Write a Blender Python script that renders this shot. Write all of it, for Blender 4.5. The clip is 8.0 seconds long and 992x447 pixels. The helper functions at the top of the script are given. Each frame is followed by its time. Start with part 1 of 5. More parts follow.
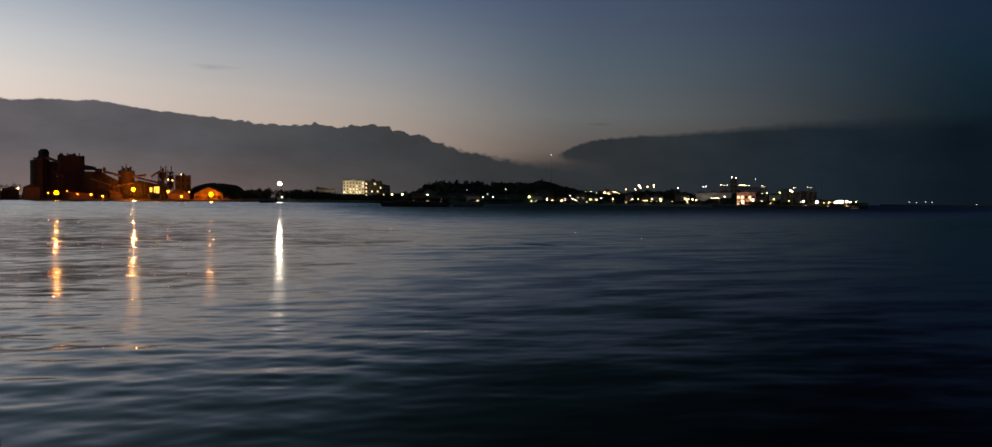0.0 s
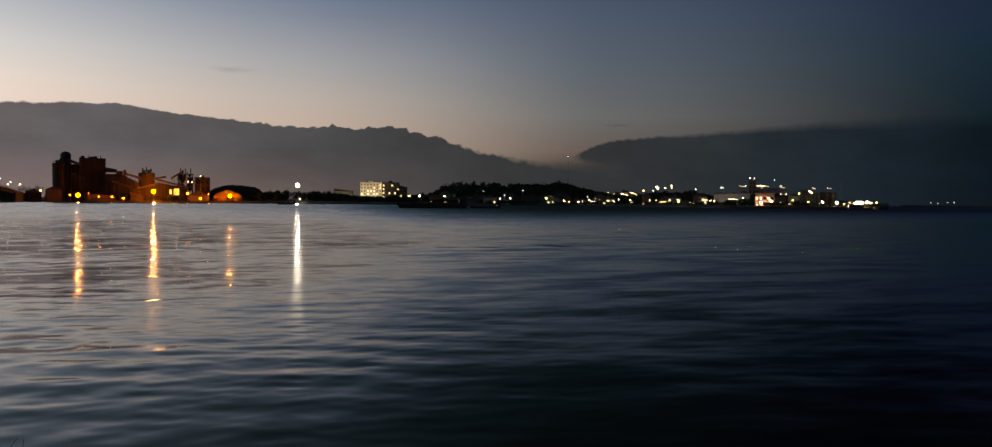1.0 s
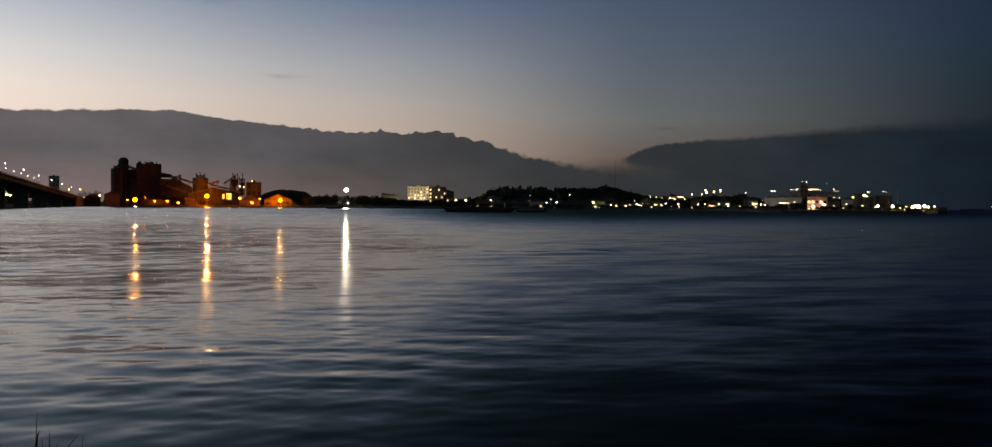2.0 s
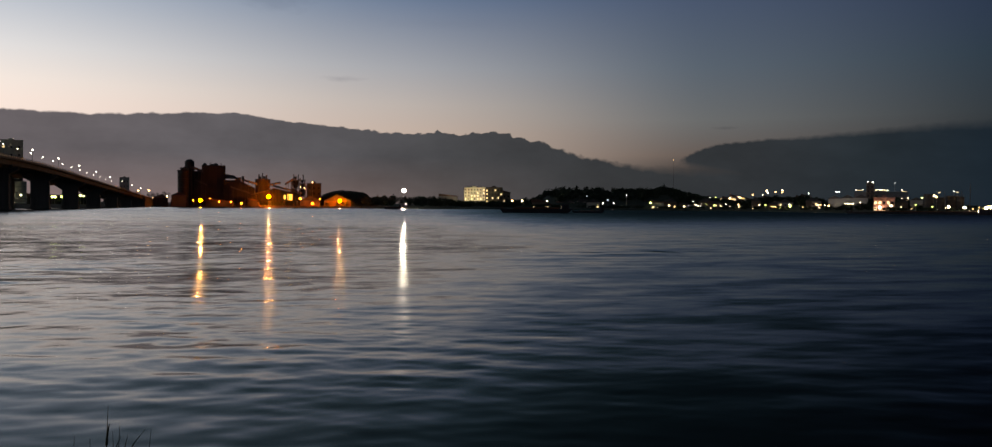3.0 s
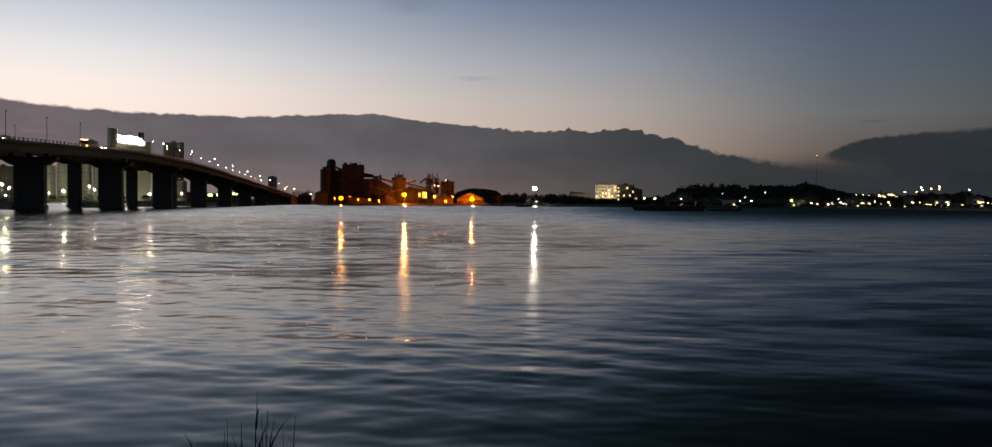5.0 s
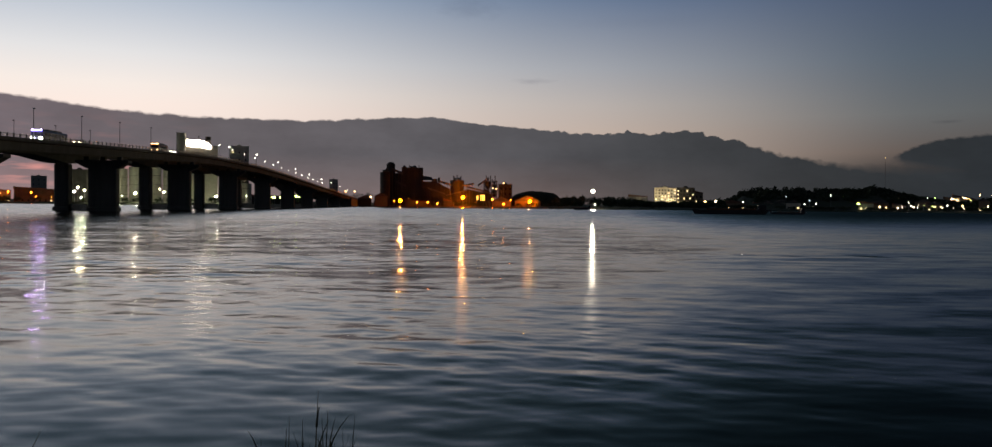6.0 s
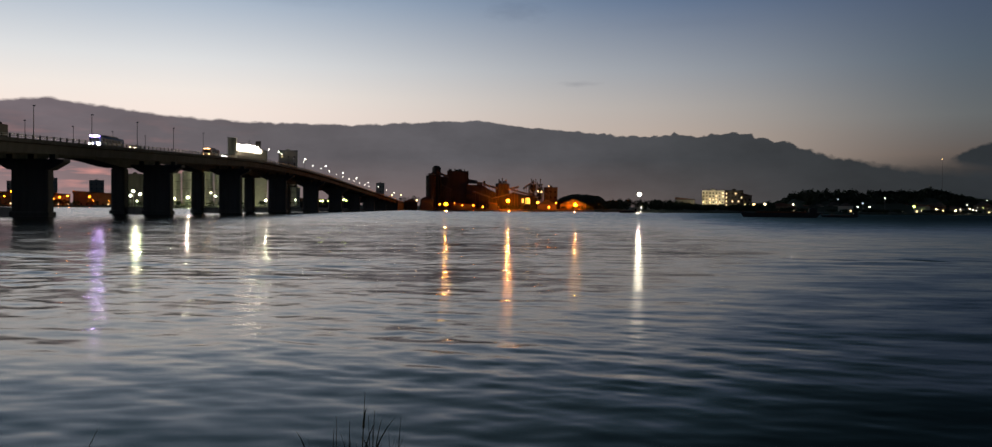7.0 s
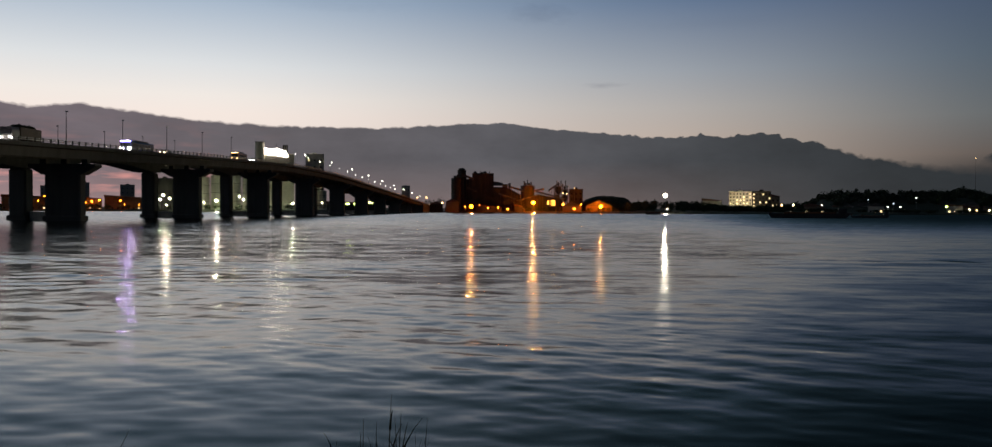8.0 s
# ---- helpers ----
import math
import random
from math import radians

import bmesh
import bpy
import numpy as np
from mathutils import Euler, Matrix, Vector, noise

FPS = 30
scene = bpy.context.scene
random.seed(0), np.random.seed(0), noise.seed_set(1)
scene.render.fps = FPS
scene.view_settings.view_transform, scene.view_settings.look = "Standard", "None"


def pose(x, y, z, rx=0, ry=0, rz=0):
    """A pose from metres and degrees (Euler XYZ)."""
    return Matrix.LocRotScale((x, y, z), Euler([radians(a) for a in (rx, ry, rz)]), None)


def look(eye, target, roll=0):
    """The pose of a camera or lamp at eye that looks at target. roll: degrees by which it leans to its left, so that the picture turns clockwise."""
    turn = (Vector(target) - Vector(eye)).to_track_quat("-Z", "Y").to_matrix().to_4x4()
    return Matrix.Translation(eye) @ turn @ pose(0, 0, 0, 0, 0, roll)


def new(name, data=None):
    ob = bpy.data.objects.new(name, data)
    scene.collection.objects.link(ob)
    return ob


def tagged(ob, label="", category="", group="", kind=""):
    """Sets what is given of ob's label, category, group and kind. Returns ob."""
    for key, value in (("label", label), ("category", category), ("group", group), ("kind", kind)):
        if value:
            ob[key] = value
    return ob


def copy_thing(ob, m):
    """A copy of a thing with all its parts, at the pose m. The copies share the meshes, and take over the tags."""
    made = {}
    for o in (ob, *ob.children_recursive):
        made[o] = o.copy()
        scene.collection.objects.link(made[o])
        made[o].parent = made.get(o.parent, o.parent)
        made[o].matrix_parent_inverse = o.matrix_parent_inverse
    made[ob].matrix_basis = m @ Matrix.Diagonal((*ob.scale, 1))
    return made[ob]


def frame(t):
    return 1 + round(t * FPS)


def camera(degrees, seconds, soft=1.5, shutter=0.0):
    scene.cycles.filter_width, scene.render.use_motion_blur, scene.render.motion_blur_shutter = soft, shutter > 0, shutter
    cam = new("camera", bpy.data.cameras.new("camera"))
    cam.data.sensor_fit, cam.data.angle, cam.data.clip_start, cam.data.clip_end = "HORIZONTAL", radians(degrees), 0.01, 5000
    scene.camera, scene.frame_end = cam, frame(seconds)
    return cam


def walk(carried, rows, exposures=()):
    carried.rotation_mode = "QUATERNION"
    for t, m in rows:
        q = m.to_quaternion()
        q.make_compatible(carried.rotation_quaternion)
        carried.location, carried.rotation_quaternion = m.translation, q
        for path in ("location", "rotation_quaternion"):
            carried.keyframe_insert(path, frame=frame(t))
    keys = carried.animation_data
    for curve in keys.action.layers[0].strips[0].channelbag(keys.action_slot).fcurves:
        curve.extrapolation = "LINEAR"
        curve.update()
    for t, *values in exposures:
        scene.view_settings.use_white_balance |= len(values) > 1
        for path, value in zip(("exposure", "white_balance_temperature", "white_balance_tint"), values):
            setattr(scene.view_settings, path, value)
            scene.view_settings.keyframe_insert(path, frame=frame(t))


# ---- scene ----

# ---------------------------------------------------------------- camera
EYE = 2.6
cam = camera(62.6, 8.0, soft=1.3)
ROWS = [  # seconds, yaw to the left, pitch, lean
    (0.0, 0.000, -1.570, -0.550),
    (0.5, 0.264, -1.575, -0.550),
    (1.0, 1.191, -1.483, -0.459),
    (1.5, 2.691, -1.289, -0.404),
    (3.0, 8.401, -1.201, -0.443),
    (3.5, 10.634, -1.229, -0.405),
    (4.0, 13.183, -1.299, -0.414),
    (4.5, 15.348, -1.402, -0.413),
    (6.0, 21.621, -1.277, -0.566),
    (6.5, 23.087, -1.138, -0.565),
    (7.0, 24.798, -1.083, -0.504),
    (7.5, 26.306, -1.022, -0.353),
    (8.0, 26.571, -0.944, -0.234),
]
TINTS = [  # seconds, stops, kelvin, tint
    (0.0, 0.0, 6700, 11), (0.5, 0.0, 6950, 13), (1.0, 0.05, 7150, 13), (1.5, 0.05, 7050, 13), (3.0, 0.08, 6850, 13),
    (4.0, 0.10, 7000, 15), (4.5, 0.10, 6850, 14), (6.0, 0.05, 6650, 12), (7.0, 0.0, 6550, 10), (8.0, 0.0, 6450, 9),
]
walk(cam, [(t, pose(0, 0, EYE, 90 + pitch, lean, yaw)) for t, yaw, pitch, lean in ROWS], TINTS)


# ---------------------------------------------------------------- node helpers
def node(nt, kind, **kw):
    n = nt.nodes.new(kind)
    for key, value in kw.items():
        if key == "op":
            n.operation = value
        elif key == "blend":
            n.blend_type = value
        else:
            n.inputs[int(key[1:])].default_value = value
    return n


def math_node(nt, op, a, b=None, clamp=False):
    n = nt.nodes.new("ShaderNodeMath")
    n.operation, n.use_clamp = op, clamp
    for i, v in enumerate((a, b)):
        if v is None:
            continue
        if isinstance(v, (int, float)):
            n.inputs[i].default_value = v
        else:
            nt.links.new(v, n.inputs[i])
    return n.outputs[0]


def ramp(nt, value, stops, lo=0.0, hi=1.0, ease="LINEAR"):
    """Colour ramp over lo..hi of a value."""
    m = nt.nodes.new("ShaderNodeMapRange")
    nt.links.new(value, m.inputs["Value"])
    m.inputs["From Min"].default_value, m.inputs["From Max"].default_value = lo, hi
    r = nt.nodes.new("ShaderNodeValToRGB")
    nt.links.new(m.outputs[0], r.inputs[0])
    r.color_ramp.interpolation = ease
    el = r.color_ramp.elements
    el.remove(el[1])
    for i, (p, c) in enumerate(stops):
        e = el[0] if i == 0 else el.new((p - lo) / (hi - lo))
        e.position = (p - lo) / (hi - lo)
        e.color = (*c, 1)
    return r.outputs[0]


def mix(nt, fac, a, b, blend="MIX"):
    n = nt.nodes.new("ShaderNodeMix")
    n.data_type, n.blend_type = "RGBA", blend
    for i, v in ((0, fac), (6, a), (7, b)):
        if isinstance(v, (int, float)):
            n.inputs[i].default_value = v
        elif isinstance(v, tuple):
            n.inputs[i].default_value = (*v, 1)
        else:
            nt.links.new(v, n.inputs[i])
    return n.outputs[2]


# ---------------------------------------------------------------- sky: dusk, sun gone down ahead to the left
def build_sky():
    w = bpy.data.worlds.new("dusk_sky")
    scene.world = w
    w.use_nodes = True
    nt = w.node_tree
    nt.nodes.clear()
    tc = nt.nodes.new("ShaderNodeTexCoord")
    sep = nt.nodes.new("ShaderNodeSeparateXYZ")
    nt.links.new(tc.outputs["Generated"], sep.inputs[0])
    x, y, z = sep.outputs
    az = math_node(nt, "MULTIPLY", math_node(nt, "ARCTAN2", x, y), 57.29578)
    el = math_node(nt, "MULTIPLY", math_node(nt, "ARCSINE", z), 57.29578)
    root = math_node(nt, "SQRT", math_node(nt, "MAXIMUM", math_node(nt, "DIVIDE", el, 90.0), 0.0))
    q = lambda e: math.sqrt(e / 90)
    glow = [(q(0), (.82, .63, .55)), (q(6.3), (.93, .81, .74)), (q(7.5), (.89, .82, .765)), (q(9.5), (.74, .75, .76)), (q(14), (.37, .46, .58)),
            (q(17), (.285, .37, .47)), (q(21), (.165, .255, .335)), (q(28), (.088, .152, .205)), (q(45), (.05, .075, .102)), (1, (.018, .028, .042))]
    mid = [(q(0), (.47, .36, .29)), (q(5), (.48, .395, .34)), (q(7), (.43, .40, .38)), (q(9.5), (.315, .34, .38)), (q(14), (.126, .18, .28)),
           (q(17), (.068, .122, .170)), (q(21), (.037, .075, .102)), (q(28), (.021, .045, .060)), (q(45), (.02, .033, .05)), (1, (.018, .028, .042))]
    dim = [(q(0), (.045, .042, .042)), (q(2.6), (.052, .046, .044)), (q(3.6), (.128, .104, .092)), (q(6), (.139, .150, .155)), (q(9.5), (.097, .128, .165)),
           (q(14), (.062, .092, .155)), (q(17), (.026, .052, .075)), (q(21), (.012, .027, .038)), (q(28), (.007, .016, .022)), (q(45), (.011, .018, .032)), (1, (.018, .028, .042))]
    night = [(q(0), (.002, .004, .007)), (q(5.5), (.005, .014, .022)), (q(9.5), (.0075, .022, .038)), (q(11), (.0095, .022, .045)), (q(14), (.0105, .021, .050)),
             (q(17), (.005, .010, .026)), (q(21), (.0026, .005, .012)), (q(28), (.0015, .003, .007)), (q(45), (.003, .005, .009)), (1, (.018, .028, .042))]
    a, b, c, d = (ramp(nt, root, s) for s in (glow, mid, dim, night))
    k = lambda lo, hi: ramp(nt, az, [(lo, (0, 0, 0)), (hi, (1, 1, 1))], lo, hi, "EASE")
    sky = mix(nt, k(-48, -9), a, b)
    sky = mix(nt, k(-16, 7), sky, c)
    sky = mix(nt, k(0, 32), sky, d)
    sky = mix(nt, k(-95, -165), sky, d)
    # cloud bank: its top edge over the azimuth, in degrees of height
    edge = [(-70, 5.7), (-58, 6.36), (-56.2, 6.2), (-53.6, 6.56), (-52, 6.36), (-49, 6.02), (-46, 5.75), (-41, 5.6), (-34.7, 5.6), (-30.3, 5.86),
            (-26.3, 6.1), (-22.3, 5.6), (-17.1, 5.15), (-13.7, 5.0), (-11.8, 5.16), (-10.4, 4.98), (-8.2, 5.12), (-5.2, 4.45), (-2.9, 3.55),
            (-0.4, 3.08), (2.4, 2.65), (4.6, 2.5), (7, 2.65), (11, 3.2), (16, 4.0), (31, 4.0)]
    top = math_node(nt, "MULTIPLY", ramp(nt, az, [(p, (v / 10,) * 3) for p, v in edge], -70, 31), 10.0)
    shelf = [(4.0, 3.0), (4.6, 3.4), (5.3, 3.8), (6.8, 4.24), (9.4, 4.52), (13.7, 4.75), (17.8, 5.0), (20.1, 5.15), (31, 5.15)]
    top2 = math_node(nt, "MULTIPLY", ramp(nt, az, [(p, (v / 10,) * 3) for p, v in shelf], 4, 31), 10.0)
    under = math_node(nt, "SUBTRACT", math_node(nt, "MULTIPLY", ramp(nt, az, [(4, (.50,) * 3), (5, (.48,) * 3), (8, (.42,) * 3), (13, (.25,) * 3), (18, (.1,) * 3)], 4, 31), 10.0), 2.0)
    comb = nt.nodes.new("ShaderNodeCombineXYZ")
    nt.links.new(az, comb.inputs[0])
    nt.links.new(el, comb.inputs[1])

    def puff(scale, detail, rough=0.55, stretch=1.0):
        m = nt.nodes.new("ShaderNodeMapping")
        m.inputs["Scale"].default_value = (1, stretch, 1)
        nt.links.new(comb.outputs[0], m.inputs[0])
        n = nt.nodes.new("ShaderNodeTexNoise")
        n.inputs["Scale"].default_value, n.inputs["Detail"].default_value, n.inputs["Roughness"].default_value = scale, detail, rough
        nt.links.new(m.outputs[0], n.inputs["Vector"])
        return n.outputs[0]

    def heads(scale):
        n = nt.nodes.new("ShaderNodeTexVoronoi")
        n.voronoi_dimensions = "2D"
        n.inputs["Scale"].default_value = scale
        nt.links.new(comb.outputs[0], n.inputs["Vector"])
        return math_node(nt, "SUBTRACT", 0.45, n.outputs["Distance"])

    billow = math_node(nt, "ADD", math_node(nt, "MULTIPLY", heads(0.62), 0.30), math_node(nt, "MULTIPLY", heads(1.7), 0.22))
    billow = math_node(nt, "ADD", billow, math_node(nt, "MULTIPLY", math_node(nt, "SUBTRACT", puff(1.3, 7, 0.68, 1.5), 0.5), 0.62))
    lumpy = ramp(nt, az, [(-58, (.5,) * 3), (-20, (.4,) * 3), (-13, (.8,) * 3), (-8, (1.1,) * 3), (-3, (1.0,) * 3), (6, (.6,) * 3), (12, (.4,) * 3)], -60, 30)
    billow = math_node(nt, "MULTIPLY", billow, lumpy)
    top = math_node(nt, "ADD", top, math_node(nt, "MULTIPLY", billow, 1.0))
    top2 = math_node(nt, "ADD", top2, math_node(nt, "MULTIPLY", billow, 1.0))
    soft = ramp(nt, az, [(-60, (.20,) * 3), (-35, (.13,) * 3), (-12, (.06,) * 3), (-6, (.07,) * 3), (0, (.3,) * 3), (5, (.9,) * 3), (9, (1.2,) * 3)], -60, 30)
    mask = math_node(nt, "ADD", math_node(nt, "DIVIDE", math_node(nt, "SUBTRACT", top, el), soft), 0.5, True)
    soft2 = ramp(nt, az, [(4, (.16,) * 3), (10, (.2,) * 3), (18, (.5,) * 3), (26, (.9,) * 3)], 4, 30)
    mask2 = math_node(nt, "ADD", math_node(nt, "DIVIDE", math_node(nt, "SUBTRACT", top2, el), soft2), 0.5, True)
    belly = math_node(nt, "ADD", math_node(nt, "DIVIDE", math_node(nt, "SUBTRACT", el, under), 0.7), 0.5, True)
    start = ramp(nt, math_node(nt, "ADD", az, math_node(nt, "MULTIPLY", billow, 2.5)), [(4.1, (0, 0, 0)), (4.8, (1, 1, 1))], 4.0, 5.0)
    mask2 = math_node(nt, "MULTIPLY", math_node(nt, "MULTIPLY", mask2, belly), start)
    mask = math_node(nt, "MAXIMUM", mask, mask2)
    body = ramp(nt, az, [(-60, (.175, .142, .158)), (-52, (.155, .130, .145)), (-42, (.124, .112, .122)), (-26, (.106, .103, .114)), (-12, (.058, .061, .067)), (0, (.033, .037, .041)),
                         (9, (.027, .032, .037)), (16, (.018, .026, .033)), (23, (.010, .018, .027)), (30, (.004, .009, .015))], -60, 30)
    shade = ramp(nt, puff(0.16, 5, 0.6, 2.2), [(0.25, (.82,) * 3), (0.75, (1.2,) * 3)])
    body = mix(nt, 1.0, body, shade, "MULTIPLY")
    low = ramp(nt, el, [(0, (1, 1, 1)), (3.4, (0, 0, 0))], 0, 3.4)
    warm = ramp(nt, az, [(-60, (.20, .10, .085)), (-48, (.14, .072, .058)), (-34, (.082, .042, .030)), (-22, (.080, .034, .016)), (-12, (.034, .016, .007)), (-4, (.006, .003, .001)), (5, (0, 0, 0))], -60, 10)
    body = mix(nt, low, body, mix(nt, 1.0, body, warm, "ADD"))
    streak = ramp(nt, puff(0.35, 3, 0.5, 6.0), [(0.49, (0, 0, 0)), (0.70, (1, 1, 1))])
    pink = ramp(nt, az, [(-62, (.50, .16, .12)), (-50, (.46, .14, .10)), (-40, (0, 0, 0))], -62, -40)
    band = ramp(nt, el, [(0.6, (0, 0, 0)), (1.9, (1, 1, 1)), (3.0, (0.2,) * 3), (4.6, (.15,) * 3), (5.5, (.05,) * 3), (6, (0, 0, 0))], 0, 6.5)
    pink = mix(nt, 1.0, mix(nt, 1.0, pink, streak, "MULTIPLY"), band, "MULTIPLY")
    body = mix(nt, 1.0, body, pink, "ADD")
    sky = mix(nt, mask, sky, body)
    # thin dark wisps over the bank: bearing, height, half length, half thickness, depth
    ragged = math_node(nt, "MULTIPLY", math_node(nt, "SUBTRACT", puff(0.9, 4, 0.6, 3.0), 0.5), 1.6)
    for a0, e0, la, le, depth in ((-19.1, 8.64, 1.5, .22, .30), (-23.6, 13.5, 2.4, .8, .22), (7.2, 5.4, 1.0, .12, .35), (-38, 13.8, 5.0, .6, .10), (-12, 12.5, 6, .5, .05)):
        u = math_node(nt, "DIVIDE", math_node(nt, "SUBTRACT", az, a0), la)
        v = math_node(nt, "DIVIDE", math_node(nt, "SUBTRACT", el, e0), le)
        rr = math_node(nt, "SQRT", math_node(nt, "ADD", math_node(nt, "MULTIPLY", u, u), math_node(nt, "MULTIPLY", v, v)))
        near = ramp(nt, math_node(nt, "ADD", rr, ragged), [(.1, (depth,) * 3), (1.1, (0, 0, 0))], 0, 1.2)
        sky = mix(nt, near, sky, mix(nt, 1.0, sky, (.45, .46, .52), "MULTIPLY"))
    bg = nt.nodes.new("ShaderNodeBackground")
    nt.links.new(sky, bg.inputs[0])
    bg.inputs[1].default_value = 1.0
    out = nt.nodes.new("ShaderNodeOutputWorld")
    nt.links.new(bg.outputs[0], out.inputs[0])


build_sky()


# ---------------------------------------------------------------- materials
def surface(name, colour, rough=0.8, metal=0.0, vary=0.25, grain=0.6, coarse=0.08, bump=0.1, streaks=False):
    m = bpy.data.materials.new(name)
    m.use_nodes = True
    nt = m.node_tree
    p = nt.nodes["Principled BSDF"]
    tc = nt.nodes.new("ShaderNodeTexCoord")
    mp = nt.nodes.new("ShaderNodeMapping")
    nt.links.new(tc.outputs["Object"], mp.inputs[0])
    mp.inputs["Scale"].default_value = (1, 1, 0.15) if streaks else (1, 1, 1)
    a, b = nt.nodes.new("ShaderNodeTexNoise"), nt.nodes.new("ShaderNodeTexNoise")
    for n, s in ((a, grain), (b, coarse)):
        nt.links.new(mp.outputs[0], n.inputs["Vector"])
        n.inputs["Scale"].default_value, n.inputs["Detail"].default_value = s, 4
    info = nt.nodes.new("ShaderNodeObjectInfo")
    f = math_node(nt, "ADD", math_node(nt, "MULTIPLY", a.outputs[0], 0.5), math_node(nt, "MULTIPLY", b.outputs[0], 0.5))
    f = math_node(nt, "ADD", f, math_node(nt, "MULTIPLY", math_node(nt, "SUBTRACT", info.outputs["Random"], 0.5), 0.12))
    col = ramp(nt, f, [(0.3, tuple(c * (1 - vary) for c in colour)), (0.7, tuple(min(1, c * (1 + vary)) for c in colour))])
    nt.links.new(col, p.inputs["Base Color"])
    p.inputs["Roughness"].default_value, p.inputs["Metallic"].default_value = rough, metal
    if bump:
        bm = nt.nodes.new("ShaderNodeBump")
        bm.inputs["Distance"].default_value = bump
        nt.links.new(a.outputs[0], bm.inputs["Height"])
        nt.links.new(bm.outputs[0], p.inputs["Normal"])
    return m


def lamp_glass(name, colour, strength):
    m = bpy.data.materials.new(name)
    m.use_nodes = True
    p = m.node_tree.nodes["Principled BSDF"]
    p.inputs["Base Color"].default_value = (0.8, 0.8, 0.8, 1)
    p.inputs["Emission Color"].default_value = (*colour, 1)
    p.inputs["Emission Strength"].default_value = strength
    if strength < 10:  # small dim lamps light little but themselves
        m.cycles.emission_sampling = "NONE"
    return m


def water_material():
    m = bpy.data.materials.new("river_water")
    m.use_nodes = True
    nt = m.node_tree
    p = nt.nodes["Principled BSDF"]
    p.inputs["Base Color"].default_value = (0.002, 0.004, 0.005, 1)
    p.inputs["Roughness"].default_value = 0.125
    p.inputs["IOR"].default_value = 1.333
    geo = nt.nodes.new("ShaderNodeNewGeometry")
    total = None
    # ripples as slopes, at four sizes; the patches of wind leave some of the water smoother
    wind = nt.nodes.new("ShaderNodeTexNoise")
    wm = nt.nodes.new("ShaderNodeMapping")
    wm.vector_type = "TEXTURE"
    wm.inputs["Rotation"].default_value = (0, 0, radians(22))
    wm.inputs["Scale"].default_value = (60, 14, 1)
    nt.links.new(geo.outputs["Position"], wm.inputs[0])
    nt.links.new(wm.outputs[0], wind.inputs["Vector"])
    wind.inputs["Scale"].default_value, wind.inputs["Detail"].default_value = 1.0, 3
    gust = ramp(nt, wind.outputs[0], [(0.35, (0.55,) * 3), (0.65, (1.25,) * 3)])
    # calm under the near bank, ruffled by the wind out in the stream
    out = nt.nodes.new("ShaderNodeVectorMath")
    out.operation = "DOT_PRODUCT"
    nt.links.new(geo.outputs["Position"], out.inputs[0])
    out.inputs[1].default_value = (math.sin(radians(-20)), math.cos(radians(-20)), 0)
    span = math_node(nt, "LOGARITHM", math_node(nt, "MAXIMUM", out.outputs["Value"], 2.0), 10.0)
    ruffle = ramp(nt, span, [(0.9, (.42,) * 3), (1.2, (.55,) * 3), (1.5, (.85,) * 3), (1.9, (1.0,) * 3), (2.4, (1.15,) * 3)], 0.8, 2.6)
    # normals leant to the camera for visible far wave faces; sets the water's tone
    view_lean = ramp(nt, span, [(0.9, (.040,) * 3), (1.0, (.030,) * 3), (1.1, (.015,) * 3), (1.2, (0, 0, 0)), (1.4, (.003,) * 3), (1.7, (.012,) * 3), (1.85, (.020,) * 3), (2.0, (.036,) * 3), (2.2, (.066,) * 3), (2.5, (.10,) * 3)], 0.8, 2.6)
    flow = nt.nodes.new("ShaderNodeSeparateXYZ")
    nt.links.new(geo.outputs["Position"], flow.inputs[0])
    side = math_node(nt, "ARCTAN2", flow.outputs[0], flow.outputs[1])
    lee = ramp(nt, side, [(-.5, (1, 1, 1)), (-.1, (.5,) * 3), (.2, (.38,) * 3)], -.6, .3)
    gust = math_node(nt, "MULTIPLY", math_node(nt, "MULTIPLY", gust, ruffle), lee)
    # stronger lean on the right, to darken the far water there
    view_lean = math_node(nt, "MULTIPLY", view_lean, ramp(nt, side, [(-.9, (.95,) * 3), (-.65, (.92,) * 3), (-.4, (.85,) * 3), (-.22, (1.1,) * 3), (-.08, (2.2,) * 3), (.05, (2.5,) * 3), (.3, (2.3,) * 3)], -1, .4))
    # added lean of the normals on the right, shading the water close in
    dark_lean = ramp(nt, side, [(-.45, (.003,) * 3), (-.23, (.010,) * 3), (-.1, (.050,) * 3), (.05, (.078,) * 3), (.25, (.095,) * 3), (.55, (.10,) * 3)], -.5, .6)
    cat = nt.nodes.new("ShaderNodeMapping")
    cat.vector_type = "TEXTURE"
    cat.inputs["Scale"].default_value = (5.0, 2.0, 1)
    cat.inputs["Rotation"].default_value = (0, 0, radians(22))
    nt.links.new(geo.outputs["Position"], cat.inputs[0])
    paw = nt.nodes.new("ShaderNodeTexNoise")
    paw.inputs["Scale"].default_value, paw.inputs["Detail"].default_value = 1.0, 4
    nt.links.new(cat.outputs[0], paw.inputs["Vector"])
    dark_lean = math_node(nt, "MULTIPLY", dark_lean, ramp(nt, paw.outputs[0], [(.40, (.6,) * 3), (.58, (1.2,) * 3)], 0.3, 0.7))
    dark_lean = math_node(nt, "MULTIPLY", dark_lean, ramp(nt, span, [(1.2, (1, 1, 1)), (1.6, (.9,) * 3), (2.0, (.75,) * 3)], 0.8, 2.6))
    view_lean = math_node(nt, "MAXIMUM", view_lean, dark_lean)
